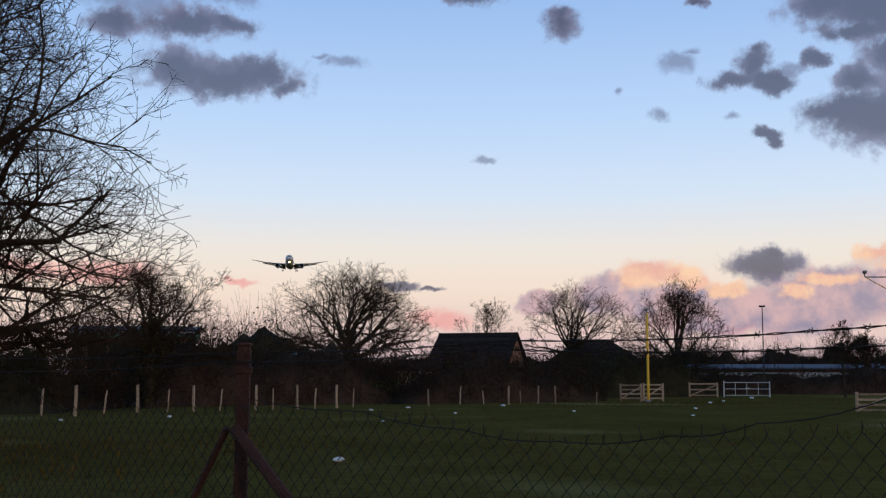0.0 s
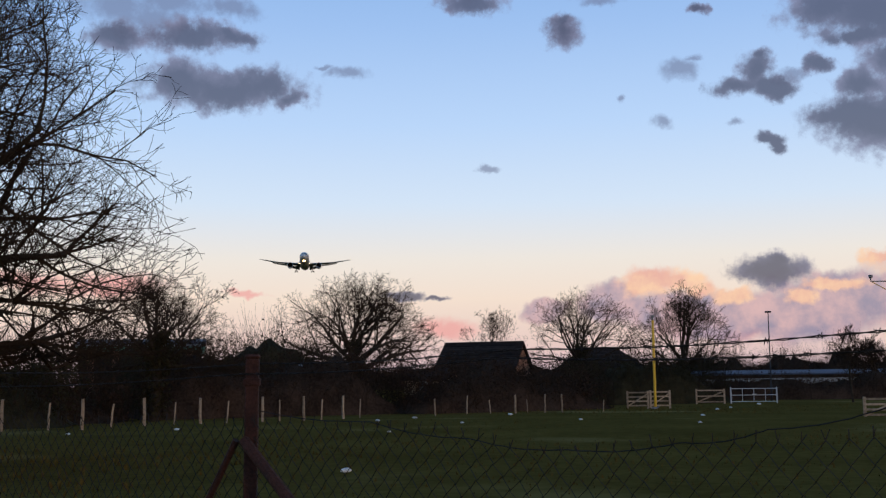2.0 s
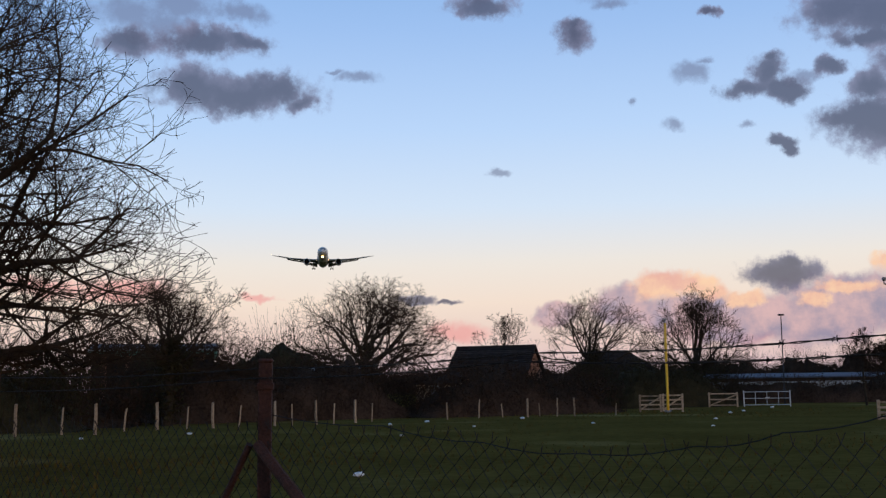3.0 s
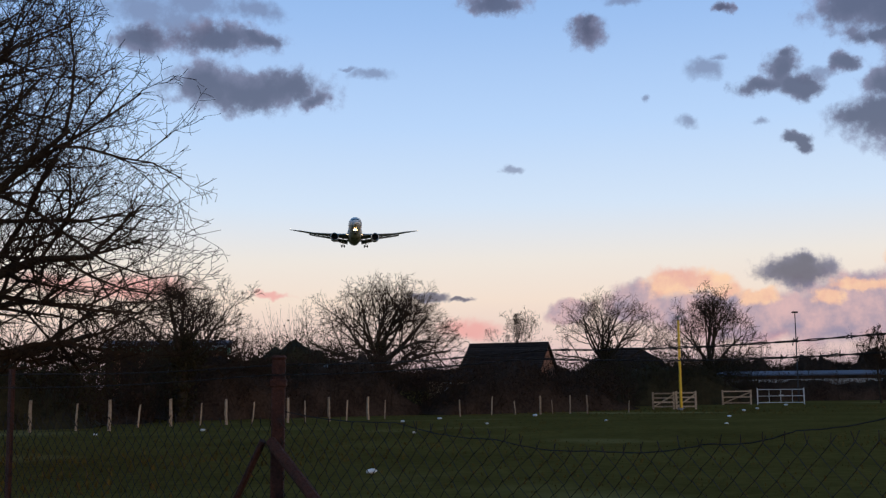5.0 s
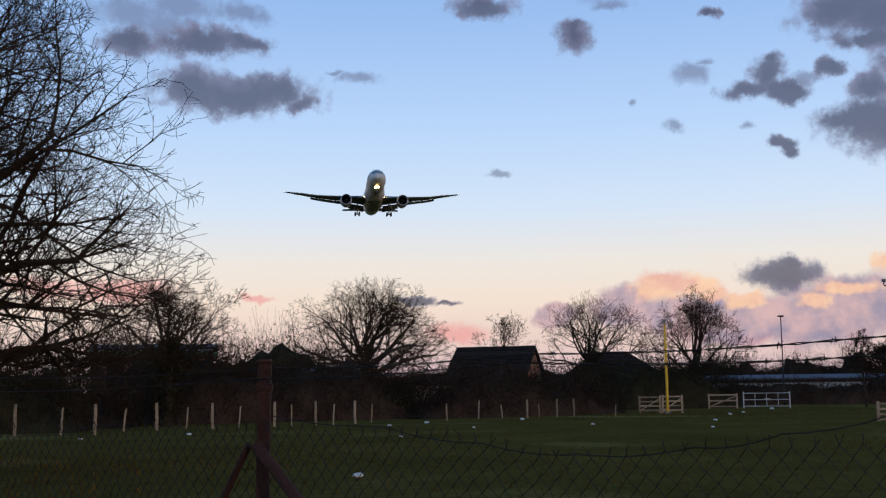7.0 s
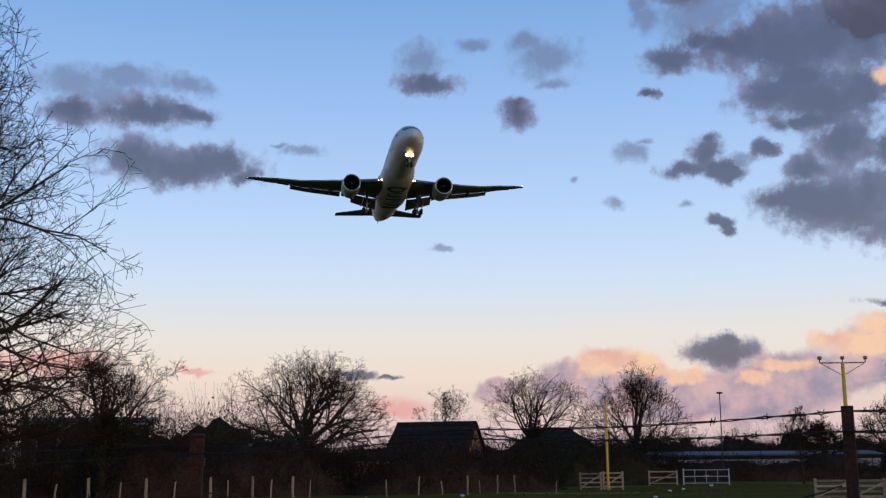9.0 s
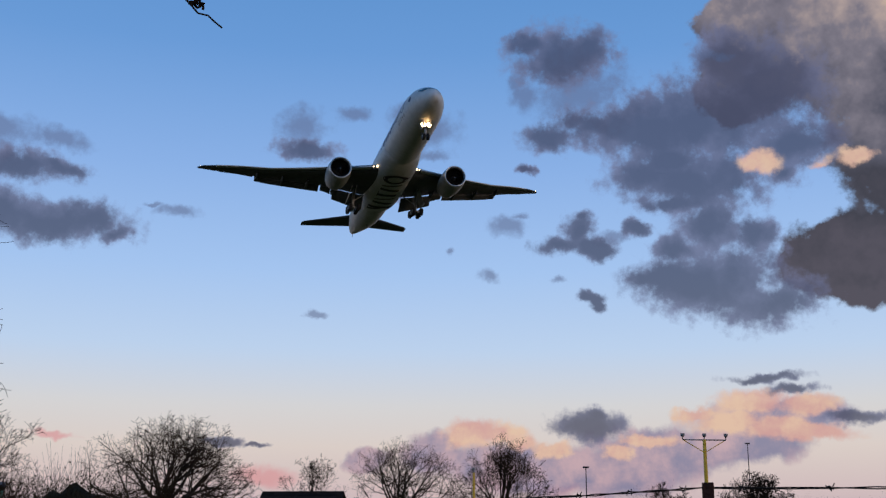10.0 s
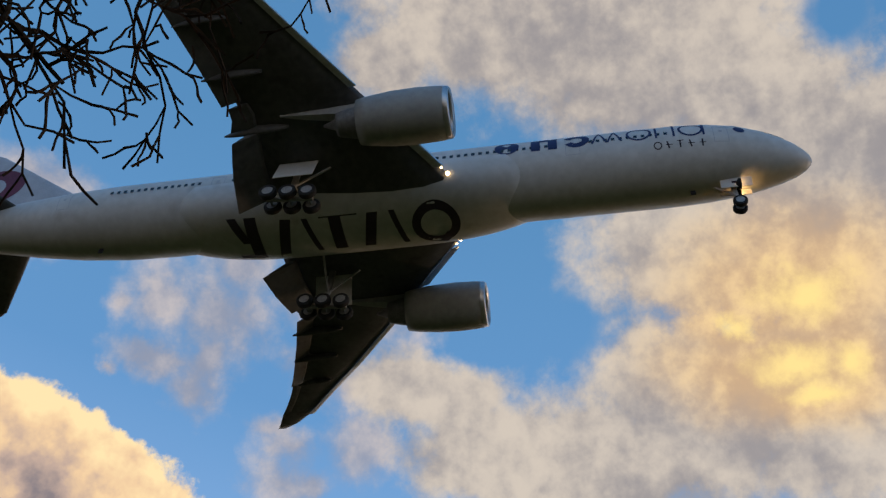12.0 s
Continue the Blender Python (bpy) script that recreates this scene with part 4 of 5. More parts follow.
def hedge(name, x0, y0, x1, y1, h, depth, seed, label, dens=60, leaf=0.06, mat=None, twigs=1.0):
    """A dense thicket along a line: stems and small leaves with an uneven top."""
    rng = np.random.default_rng(seed)
    L = math.hypot(x1 - x0, y1 - y0)
    ux, uy = (x1 - x0) / L, (y1 - y0) / L
    thing = tagged(new(name), label, "hedge")
    v, f, paths = [], [], []
    for _ in range(int(L * dens)):
        s, o = rng.random() * L, (rng.random() - 0.5) * depth
        top = h * (0.80 + 0.42 * noise.noise((s * 0.22, seed, 0)) + 0.16 * noise.noise((s * 0.9, seed, 4)))
        z = top * (0.02 + 0.98 * rng.random() ** 0.75) * (1 - 0.5 * abs(o / depth))
        cx, cy = x0 + ux * s - uy * o, y0 + uy * s + ux * o
        for _ in range(11):
            p = Vector((cx, cy, z)) + Vector(rng.normal(0, 1, 3)) * 0.30
            p.z = max(p.z, 0.02)
            a, b = Vector(rng.normal(0, 1, 3)).normalized(), Vector(rng.normal(0, 1, 3)).normalized()
            q, k = leaf * rng.uniform(0.6, 1.6), len(v)
            v += [tuple(p - a * q), tuple(p + b * q * 0.7), tuple(p + a * q), tuple(p - b * q * 0.7)]
            f.append((k, k + 1, k + 2, k + 3))
    link("leaves", solid(v, f), mat or BRAMBLE, thing, "dark matted leaves and stems")["kind"] = "stuff"
    rings = []
    for i in range(int(L / 0.45) + 2):
        s = min(L, i * 0.45)
        top = h * (0.60 + 0.40 * noise.noise((s * 0.22, seed, 0)) + 0.10 * noise.noise((s * 1.3, seed, 2)) + 0.05 * noise.noise((s * 4.0, seed, 3))) * max(0.03, min(1.0, s / 3.5, (L - s) / 3.5))
        ring = []
        for o, k in ((-0.5, 0.0), (-0.42, 0.45), (-0.2, 0.85), (0.05, 1.0), (0.3, 0.8), (0.45, 0.4), (0.5, 0.0)):
            w = 1 + 0.22 * noise.noise((s * 0.7, o * 9, seed)) + 0.12 * noise.noise((s * 3.0, o * 20, seed))
            ring.append((x0 + ux * s - uy * o * depth * w, y0 + uy * s + ux * o * depth * w, max(-0.05, top * k * w - (0.05 if k == 0 else 0))))
        rings.append(ring)
    link("bank", part_mesh(loft(rings, cap=False, closed=False)), mat or BRAMBLE, thing, "dark earth bank under the thicket", True)
    for _ in range(int(L * 40 * twigs)):
        s, o = rng.random() * L, (rng.random() - 0.5) * depth
        p = Vector((x0 + ux * s - uy * o, y0 + uy * s + ux * o, 0))
        d = Vector((rng.normal(0, 0.25), rng.normal(0, 0.25), 1)).normalized()
        top = h * (0.85 + 0.45 * noise.noise((s * 0.22, seed, 0))) * rng.uniform(0.7, 1.25)
        pts = [p]
        for i in range(3):
            d = (d + Vector(rng.normal(0, 0.16, 3))).normalized()
            pts.append(pts[-1] + d * top / 3)
        paths.append((3, pts, [0.018, 0.013, 0.009, 0.005]))
    link("undergrowth", branch_mesh(paths), TWIG, thing, "bare upright stems")["kind"] = "stuff"
    return thing


# the great oak close by, whose branches fill the edge of the view
bare_tree(-13.9, 24.0, 11, "large bare oak with long spreading branches beside the field", height=12, spread=6.8, trunk_h=5.6, trunk_r=0.42, levels=5, kids=(25, 9, 6, 5, 3), wild=0.16, up=0.08, limb_up=(30, 86), min_r=0.0058, fork=(0.36, 1.0))
bare_tree(-13.7, 53.0, 12, "bare oak with a low dark trunk behind the stake fence", ivy=0.8, height=8, spread=3.6, trunk_h=3.4, trunk_r=0.28, levels=5, kids=(13, 6, 5, 4, 3), wild=0.15, up=0.06, limb_up=(4, 80), min_r=0.007)
bare_tree(-6.9, 77.5, 13, "broad bare oak with an ivy-clad trunk", ivy=1.3, height=9, spread=5.5, trunk_h=3.5, trunk_r=0.45, levels=5, kids=(15, 7, 5, 4, 3), wild=0.14, up=0.03, limb_up=(4, 84), min_r=0.008)
bare_tree(6.0, 140.0, 14, "slender bare tree behind the house roof", height=10, spread=4.4, trunk_h=7.0, trunk_r=0.16, levels=5, kids=(9, 5, 4, 3, 3), up=0.22, limb_up=(6, 58), min_r=0.012, fork=(0.6, 1.0))
bare_tree(11.0, 94.0, 15, "bare tree thickly wrapped in ivy", ivy=1.4, height=9, spread=5.0, trunk_h=3.8, trunk_r=0.36, levels=5, kids=(12, 6, 4, 4, 3), limb_up=(4, 70), min_r=0.007, wild=0.14, up=0.12)
bare_tree(17.2, 83.5, 16, "round-headed bare tree behind the yellow mast", height=8.6, spread=4.5, trunk_h=3.9, trunk_r=0.24, levels=5, kids=(13, 6, 5, 4, 3), limb_up=(3, 62), min_r=0.008, up=0.14, wild=0.16, fork=(0.5, 1.0))
bare_tree(41.8, 112.5, 17, "bare bushy tree far across the field", height=7, spread=2.6, trunk_h=3.4, trunk_r=0.2, levels=4, kids=(14, 8, 6, 5), min_r=0.013, limb_up=(4, 70), fork=(0.4, 1.0))
bare_tree(30.5, 69.0, 18, "bare round tree beyond the field's corner", height=6.4, spread=2.7, trunk_h=2.9, trunk_r=0.2, levels=5, kids=(13, 6, 5, 4, 3), limb_up=(4, 76), min_r=0.009, up=0.12, wild=0.16, fork=(0.5, 1.0))
bare_tree(27.5, 78.0, 19, "thin bare sapling beyond the field", height=5, spread=1.8, trunk_h=3.6, trunk_r=0.09, levels=4, kids=(10, 6, 5, 4), min_r=0.010, up=0.4, limb_up=(8, 45), fork=(0.3, 1.0))


# ---- thickets and distance ----
hedge("hedge", -36, 50, -15, 53, 4.3, 5, 31, "dark overgrown thicket along the field's edge", 90)
hedge("hedge", -16, 57, -3, 65, 4.4, 5, 32, "dark bramble thicket behind the stake fence", 90)
hedge("hedge", -3, 62, 9, 72, 3.1, 4, 33, "low dark bramble bank behind the stake fence", 90)
hedge("hedge", 8, 80, 20, 84, 4.4, 5, 34, "dark evergreen shrubs below the ivy-clad tree", 110, mat=IVY)
hedge("hedge", -1.5, 88, 12, 92, 4.2, 5, 35, "dark shrubs in front of the house", 90)
hedge("hedge", 18, 92, 75, 88, 2.5, 3, 36, "clipped dark hedge along the far side of the field", 60)
hedge("hedge", -22, 66, -6, 74, 6.0, 5, 37, "tall dark holly thicket", 80, mat=IVY)
hedge("hedge", -30, 45.5, -15.6, 47.5, 4.6, 4, 40, "tall dark evergreen shrubs below the great oak", 120, mat=IVY)
hedge("tree_line", -60, 330, 260, 300, 7.5, 12, 38, "low far line of bare woodland", 40, leaf=0.22)
hedge("tree_line", 30, 190, 140, 170, 7.5, 10, 39, "far scrub with bare tops", 24, leaf=0.12, twigs=2.0)


# ---- branches overhead ----
def overhang():
    """A tree beside the viewer: its trunk stands behind, its branch ends hang into the view from above."""
    rng = np.random.default_rng(77)
    tree = tagged(new("overhanging_tree"), "bare tree whose knotted twigs hang overhead", "tree")
    crotch = Vector((-1.6, -2.6, 5.2))
    link("trunk", branch_mesh([(0, [Vector((-1.9, -3.1, 0)), Vector((-1.8, -3.0, 2.5)), crotch], [0.22, 0.19, 0.14])]), BARK, tree, "dark rough trunk", True)

    def spot(a, e, d):
        return Vector((d * math.cos(radians(e)) * math.sin(radians(a)), d * math.cos(radians(e)) * math.cos(radians(a)), 1.6 + d * math.sin(radians(e))))

    ends = []

    def shoot(p, d, length, r, level):
        n = 7 if level < 2 else 4
        pts, rad = [p.copy()], [r]
        for i in range(n):
            d = (d + Vector(rng.normal(0, 0.30, 3)) + Vector((0, 0, -0.03))).normalized()
            p = p + d * length / n
            pts.append(p.copy())
            knot = 1.25 if rng.random() < 0.25 else 1.0
            rad.append(max(0.0036, r * (1 - 0.6 * (i + 1) / n)) * knot)
        ends.append((3, pts, rad))
        if level < 3:
            for c in range(5 if level == 1 else 2):
                i = rng.integers(1, n)
                side = d.orthogonal().normalized()
                side.rotate(Matrix.Rotation(rng.uniform(0, 6.28), 3, d))
                e = (pts[i + 1] - pts[i]).normalized()
                shoot(pts[i], (e + side * rng.uniform(0.5, 1.1)).normalized(), length * rng.uniform(0.3, 0.62), rad[i] * 0.72, level + 1)

    def limb(a0, a1, a2, d, kids=9, r=0.013, reach=0.52, wob=0.016):
        """A limb from the crotch through three directions of sky at about d metres."""
        way = [crotch, crotch.lerp(spot(*a0, d + 0.4), 0.5) + Vector((0, 0, 0.5)), spot(*a0, d + 0.3), spot(*a1, d), spot(*a2, d - 0.1)]
        pts = []
        for k in range(len(way) - 1):
            p0, p1, p2, p3 = way[max(k - 1, 0)], way[k], way[k + 1], way[min(k + 2, len(way) - 1)]
            for i in range(6):
                t = i / 6
                q = 0.5 * (2 * p1 + (p2 - p0) * t + (2 * p0 - 5 * p1 + 4 * p2 - p3) * t * t + (3 * p1 - p0 - 3 * p2 + p3) * t ** 3)
                pts.append(q + Vector(rng.normal(0, wob, 3)))
        pts.append(way[-1])
        n = len(pts)
        rad = [max(0.003, 0.05 * (1 - i / n) ** 2.2 + r * (1 - 0.75 * i / n)) * rng.uniform(0.9, 1.12) for i in range(n)]
        link("limb", branch_mesh([(2, pts, rad)]), BARK, tree, "long bent dark limb", True)
        for c in range(kids):
            i = int(n * (0.50 + 0.49 * (c + rng.random()) / kids))
            i = min(i, n - 2)
            e = (pts[i + 1] - pts[i]).normalized()
            side = e.orthogonal().normalized()
            side.rotate(Matrix.Rotation(rng.uniform(0, 6.28), 3, e))
            shoot(pts[i], (e * 0.8 + side * rng.uniform(0.4, 1.0)).normalized(), reach * rng.uniform(0.5, 1.1), max(0.0065, rad[i] * 0.7), 1)

    limb((-6, 66), (3, 46), (9, 35), 3.3, 8, 0.018)
    limb((2, 70), (9, 48), (14, 38), 3.0, 8, 0.020)
    limb((6, 64), (15, 48), (20, 39), 3.5, 9, 0.018)
    limb((8, 70), (18, 50), (27, 40), 3.2, 8, 0.020)
    limb((12, 72), (22, 50), (35, 43), 3.1, 9, 0.022)
    limb((26, 74), (31, 56), (37, 48), 3.3, 5, 0.016)
    limb((36, 76), (40, 60), (45, 53), 3.4, 4, 0.014, 0.5)
    limb((44, 76), (50, 63), (54, 54), 3.5, 2, 0.010, 0.2)
    limb((-10, 36), (-6.2, 27.2), (-3.0, 24.7), 3.2, 2, 0.006, 0.05, 0.004)
    limb((16, 70), (26, 52), (31, 42.5), 3.0, 8, 0.018)
    limb((20, 74), (28, 55), (33, 46), 3.3, 8, 0.016)
    tagged(link("twig_spray", branch_mesh(ends), TWIG, tree, "knotted bare twigs"), kind="stuff")


overhang()


# ---- the wire fence before the viewer ----
FENCE_AT, FENCE_WAY = Vector((-0.675, 3.84, 0)), Vector((0.766, -0.643, 0))


def fence_point(k, z, off=0.0):
    return FENCE_AT + FENCE_WAY * k + Vector((0.643, 0.766, 0)) * off + Vector((0, 0, z))


def mesh_top(k):
    return 1.475 - 0.055 * math.exp(-((k - 1.3) / 0.45) ** 2) + 0.008 * math.sin(k * 9)


def angle_post(parent, k, h, w, label):
    """A rolled steel angle, two thin flanges at right angles."""
    bm = bmesh.new()
    t = 0.006
    for a, b, c, d in ((0, 0, w, t), (0, t, t, w)):
        box(a - w / 2, b - w / 2, -0.3, c - w / 2, d - w / 2, h, 0.0012, bm)
    p = fence_point(k, 0)
    return part("post", bm, RUST, parent, label, at=pose(p.x, p.y, 0, 0, 0, -40))


def wire_fence():
    fence = tagged(new("wire_fence"), "rusty sagging chain-link fence with barbed wire on angle-iron posts", "fence")
    p = fence_point(0, 0)
    bm = box(-0.022, -0.022, -0.3, 0.022, 0.022, 1.69, 0.004)
    box(-0.027, -0.027, 1.60, 0.027, 0.027, 1.625, 0.003, bm)
    box(-0.025, -0.025, 1.69, 0.025, 0.025, 1.705, 0.006, bm)
    part("post", bm, RUST, fence, "thick rusted straining post", at=pose(p.x, p.y, 0, 0.4, 0.6, 4))
    for s, foot, r in ((1, 1.8, 0.019), (-1, -1.0, 0.012)):
        part("brace", tube([fence_point(0.02 * s, 1.42, -0.03), fence_point(foot, 0.0, -0.05)], r, 8), RUST, fence, "rusted slanting brace")
    angle_post(fence, -1.77, 1.69, 0.030, "slim rusted angle-iron post")
    angle_post(fence, 2.17, 1.715, 0.026, "slim dark angle-iron post")
    angle_post(fence, -4.4, 1.69, 0.042, "slim rusted angle-iron post")
    angle_post(fence, 4.4, 1.70, 0.045, "slim rusted angle-iron post")
    rng = np.random.default_rng(3)
    v, f = [], []
    h, step = 0.0275, 0.029

    def strand(pts, r, sides=3):
        side, last = None, None
        for i, p in enumerate(pts):
            d = (pts[min(i + 1, len(pts) - 1)] - pts[max(i - 1, 0)]).normalized()
            s = d.orthogonal().normalized()
            u = d.cross(s)
            k = len(v)
            for a in range(sides):
                t = 2 * math.pi * a / sides
                q = p + r * (math.cos(t) * s + math.sin(t) * u)
                v.append((q.x, q.y, q.z))
            if last is not None:
                f.extend((last + a, last + (a + 1) % sides, k + (a + 1) % sides, k + a) for a in range(sides))
            last = k

    i = 0
    while -4.4 + i * h < 4.3:
        k0 = -4.4 + i * h
        top = mesh_top(k0)
        pts = []
        for j in range(int(1.44 / step)):
            z = top - j * step
            k = k0 + h * ((j + i) % 2)
            w = 0.02 * noise.noise((k * 1.6, z * 2.2, 1)) + 0.006 * noise.noise((k * 7, z * 7, 2))
            sag = 0.010 * noise.noise((k * 3.1, z * 3.0, 5))
            pts.append(fence_point(k + sag, z + 0.008 * noise.noise((k * 5, z * 5, 8)), w + (0.003 if j % 2 else -0.003)))
        tip = pts[0] + Vector((rng.normal(0, 0.006), rng.normal(0, 0.006), 0.016 + 0.012 * rng.random()))
        strand([tip] + pts, 0.0016)
        i += 1
    me = solid(v, f)
    tagged(link("chain_link", me, WIRE, fence, "dull chain-link wire mesh"), kind="stuff")

    def line(points, name, label, r=0.0022, barbs=True, twist=True):
        v.clear(), f.clear()
        dense = []
        for a, b in zip(points, points[1:]):
            for q in range(24):
                t = q / 24
                dense.append(a.lerp(b, t) + Vector((0, 0, -0.012 * math.sin(math.pi * t) + 0.002 * noise.noise((a.x * 5 + t * 9, 1, 1)))))
        dense.append(points[-1])
        if twist:
            for ph in (0, math.pi):
                strand([p + 0.0022 * Vector((0, math.cos(n_ * 1.9 + ph), math.sin(n_ * 1.9 + ph))) for n_, p in enumerate(dense)], r * 0.8)
        else:
            strand(dense, r, 5)
        if barbs:
            run = 0.0
            for a, b in zip(dense, dense[1:]):
                run += (b - a).length
                if run > 0.105:
                    run = 0
                    d = (b - a).normalized()
                    for s in (1, -1):
                        e = Vector((rng.normal(0, 0.5), rng.normal(0, 0.5), s)).normalized()
                        strand([a - e * 0.008 + d * 0.004 * s, a + d * 0.004 * s, a + e * 0.010 + d * 0.006 * s], 0.0014)
                        strand([a + 0.004 * Vector((0, math.cos(t), math.sin(t))) + d * (0.0025 * t - 0.006) for t in (0, 1.6, 3.2, 4.8, 6.4)], 0.0014)
        link(name, solid(v, f), WIRE, fence, label)

    line([fence_point(k, z, 0.035) for k, z in ((-4.4, 1.66), (-1.77, 1.67), (0, 1.675), (1.1, 1.692), (2.14, 1.706), (4.4, 1.70))], "barbed_wire", "twisted rusty barbed wire")
    line([fence_point(k, z, -0.035) for k, z in ((-4.4, 1.60), (-1.77, 1.61), (0, 1.64), (1.1, 1.668), (2.14, 1.660), (4.4, 1.65))], "barbed_wire", "twisted rusty barbed wire")
    line([fence_point(k, z, 0.012) for k, z in ((0.02, 1.52), (0.56, 1.487), (0.95, 1.445), (1.28, 1.423), (1.61, 1.449), (1.84, 1.485), (2.14, 1.545))], "line_wire", "loose sagging line wire", 0.0017, False, False)


wire_fence()


# ---- stakes along the far edge of the field ----
def stake(x, y, h, w, lean, seed):
    rng = np.random.default_rng(seed)
    st = tagged(new("fence_stake"), "weathered pale wooden stake, cleft and leaning, in the field's edge", "fence stake", "stakes along the field")
    rings = []
    for i in range(5):
        z = -0.2 + (h + 0.2) * i / 4
        k = w * (1 - 0.12 * i / 4)
        ox, oy = rng.normal(0, w * 0.08, 2)
        rings.append([(ox + a * k * rng.uniform(0.85, 1.1), oy + b * k * rng.uniform(0.85, 1.1), z + (0.03 * a if i == 4 else 0)) for a, b in ((-.5, -.4), (0, -.55), (.5, -.4), (.5, .4), (-.5, .4))])
    part("shaft", loft(rings), STAKE, st, at=None)
    st.matrix_basis = pose(x, y, 0, rng.uniform(-2, 2), lean, rng.uniform(0, 90))


row = [(-18.6, 42.0, 1.2, 0.10), (-16.5, 42.1, 1.2, 0.12), (-15.2, 43.3, 1.05, 0.07), (-13.8, 43.0, 1.18, 0.12), (-13.5, 45.6, 0.95, 0.07), (-12.6, 47.3, 1.15, 0.12),
       (-11.6, 48.2, 0.95, 0.06), (-10.6, 48.7, 1.1, 0.11), (-9.7, 49.8, 0.95, 0.06), (-8.3, 50.8, 1.1, 0.11), (-7.6, 51.2, 0.95, 0.07), (-6.6, 51.9, 1.1, 0.10),
       (-5.9, 52.6, 0.95, 0.07), (-5.0, 53.8, 1.08, 0.10), (-4.3, 54.8, 0.9, 0.06), (-0.7, 56.9, 0.85, 0.07), (0.9, 60.0, 0.95, 0.06), (2.2, 61.0, 0.7, 0.06), (3.5, 60.6, 0.95, 0.10), (4.2, 61.5, 0.7, 0.05), (5.2, 62.3, 0.95, 0.08), (6.1, 61.9, 0.95, 0.10), (8.6, 64.0, 0.6, 0.06)]
for i, (x, y, h, w) in enumerate(row):
    stake(x, y, h, w, (-1) ** i * (2 + 5 * ((i * 37) % 10) / 10) if w < 0.1 else 1.5 * math.sin(i), 200 + i)


# ---- gates ----
def field_gate(x, y, turn, width, height, bars, name, label, mat, wood=True):
    g = tagged(new(name), label, "gate")
    g.matrix_basis = pose(x, y, 0, 0, 0, turn)
    t = 0.045 if wood else 0.03
    for px in (0, width):
        part("post", box(px - t * 1.3, -t, -0.2, px + t * 1.3, t, height + 0.06, 0.008), mat, g)
    for i in range(bars):
        z = 0.12 + (height - 0.16) * i / (bars - 1)
        if wood:
            part("rail", box(t, -0.018, z - 0.045, width - t, 0.018, z + 0.045, 0.006), mat, g)
        else:
            part("rail", tube([(0, 0, z), (width, 0, z)], t * 0.75, 8), mat, g)
    if wood:
        a = math.atan2(height - 0.2, width)
        part("brace", box(-0.02, -0.035, -0.04, math.hypot(width, height - 0.2) - 0.1, -0.018, 0.04, 0.006, m=pose(0.05, 0, 0.12, 0, -math.degrees(a), 0)), mat, g)
    else:
        for k in (0.25, 0.5, 0.75):
            part("upright", tube([(width * k, 0, 0.12), (width * k, 0, height - 0.04)], t * 0.6, 8), mat, g)
        part("latch", box(width * 0.46, -0.06, height * 0.55, width * 0.56, -0.03, height * 0.62, 0.006), mat, g)
    return g


field_gate(10.9, 70.0, -4, 1.25, 0.95, 4, "wooden_gate", "new pale wooden barred gate beside the yellow mast", STAKE)
field_gate(12.3, 69.9, -8, 1.15, 0.98, 4, "wooden_gate", "new pale wooden barred gate beside the yellow mast", STAKE)
field_gate(19.5, 79.2, -6, 3.1, 1.05, 3, "metal_gate", "white-painted tubular steel field gate, shut", WHITE_METAL, False)
field_gate(17.2, 79.6, -6, 1.9, 0.95, 3, "rail_fence", "weathered wooden rail fence beside the white gate", STAKE)
field_gate(17.1, 47.2, -10, 1.3, 0.80, 4, "wooden_gate", "pale wooden barred gate at the field's near corner", STAKE)
field_gate(18.6, 47.0, -24, 1.2, 0.80, 4, "wooden_gate", "pale wooden barred gate at the field's near corner", STAKE)


# ---- approach-light masts and lamp posts ----
def light_mast(x, y, h, cross, turn=0, mat=None, girth=1.0, label="yellow approach-light mast with three lamps on a crossbar"):
    m_ = tagged(new("light_mast"), label, "light mast", "approach masts")
    m_.matrix_basis = pose(x, y, 0, 0, 0, turn)
    mat = mat or YELLOW
    part("pole", tube([(0, 0, -0.2), (0, 0, 0.6), (0, 0, h * 0.6), (0, 0, h - 0.12)], [0.12 * girth, 0.11 * girth, 0.10 * girth, 0.085 * girth], 12), mat, m_, "round painted pole", True)
    part("base", box(-0.2, -0.2, -0.1, 0.2, 0.2, 0.06, 0.02), GREY_METAL, m_)
    if cross:
        w = cross / 2
        part("crossbar", box(-w, -0.03, h - 0.17, w, 0.03, h - 0.11, 0.006), GREY_METAL, m_, "thin grey crossbar")
        for s in (-1, 1):
            part("stay", tube([(s * w * 0.94, 0, h - 0.17), (s * 0.06, 0, h - 0.75)], 0.022, 6), mat, m_)
        lamps = (-w, 0, w)
    else:
        lamps = (0,)
    for q in lamps:
        bm = tube([(q, 0, h - 0.12), (q, 0, h + 0.02)], 0.03, 8)
        tube([(q, 0.0, h + 0.02), (q, -0.02, h + 0.09), (q, -0.02, h + 0.18)], [0.07, 0.11, 0.10], 10, bm)
        part("lamp", bm, GREY_METAL, m_, "unlit grey lamp head")


light_mast(12.4, 68.9, 5.4, 0, girth=0.75, label="plain yellow approach-light mast behind the wooden gate")
light_mast(22.0, 55.8, 6.5, 2.25, -4)
light_mast(35.4, 48.4, 8.6, 2.4, -30, STAKE, 1.0, "wooden approach-light mast with three lamps on a crossbar")


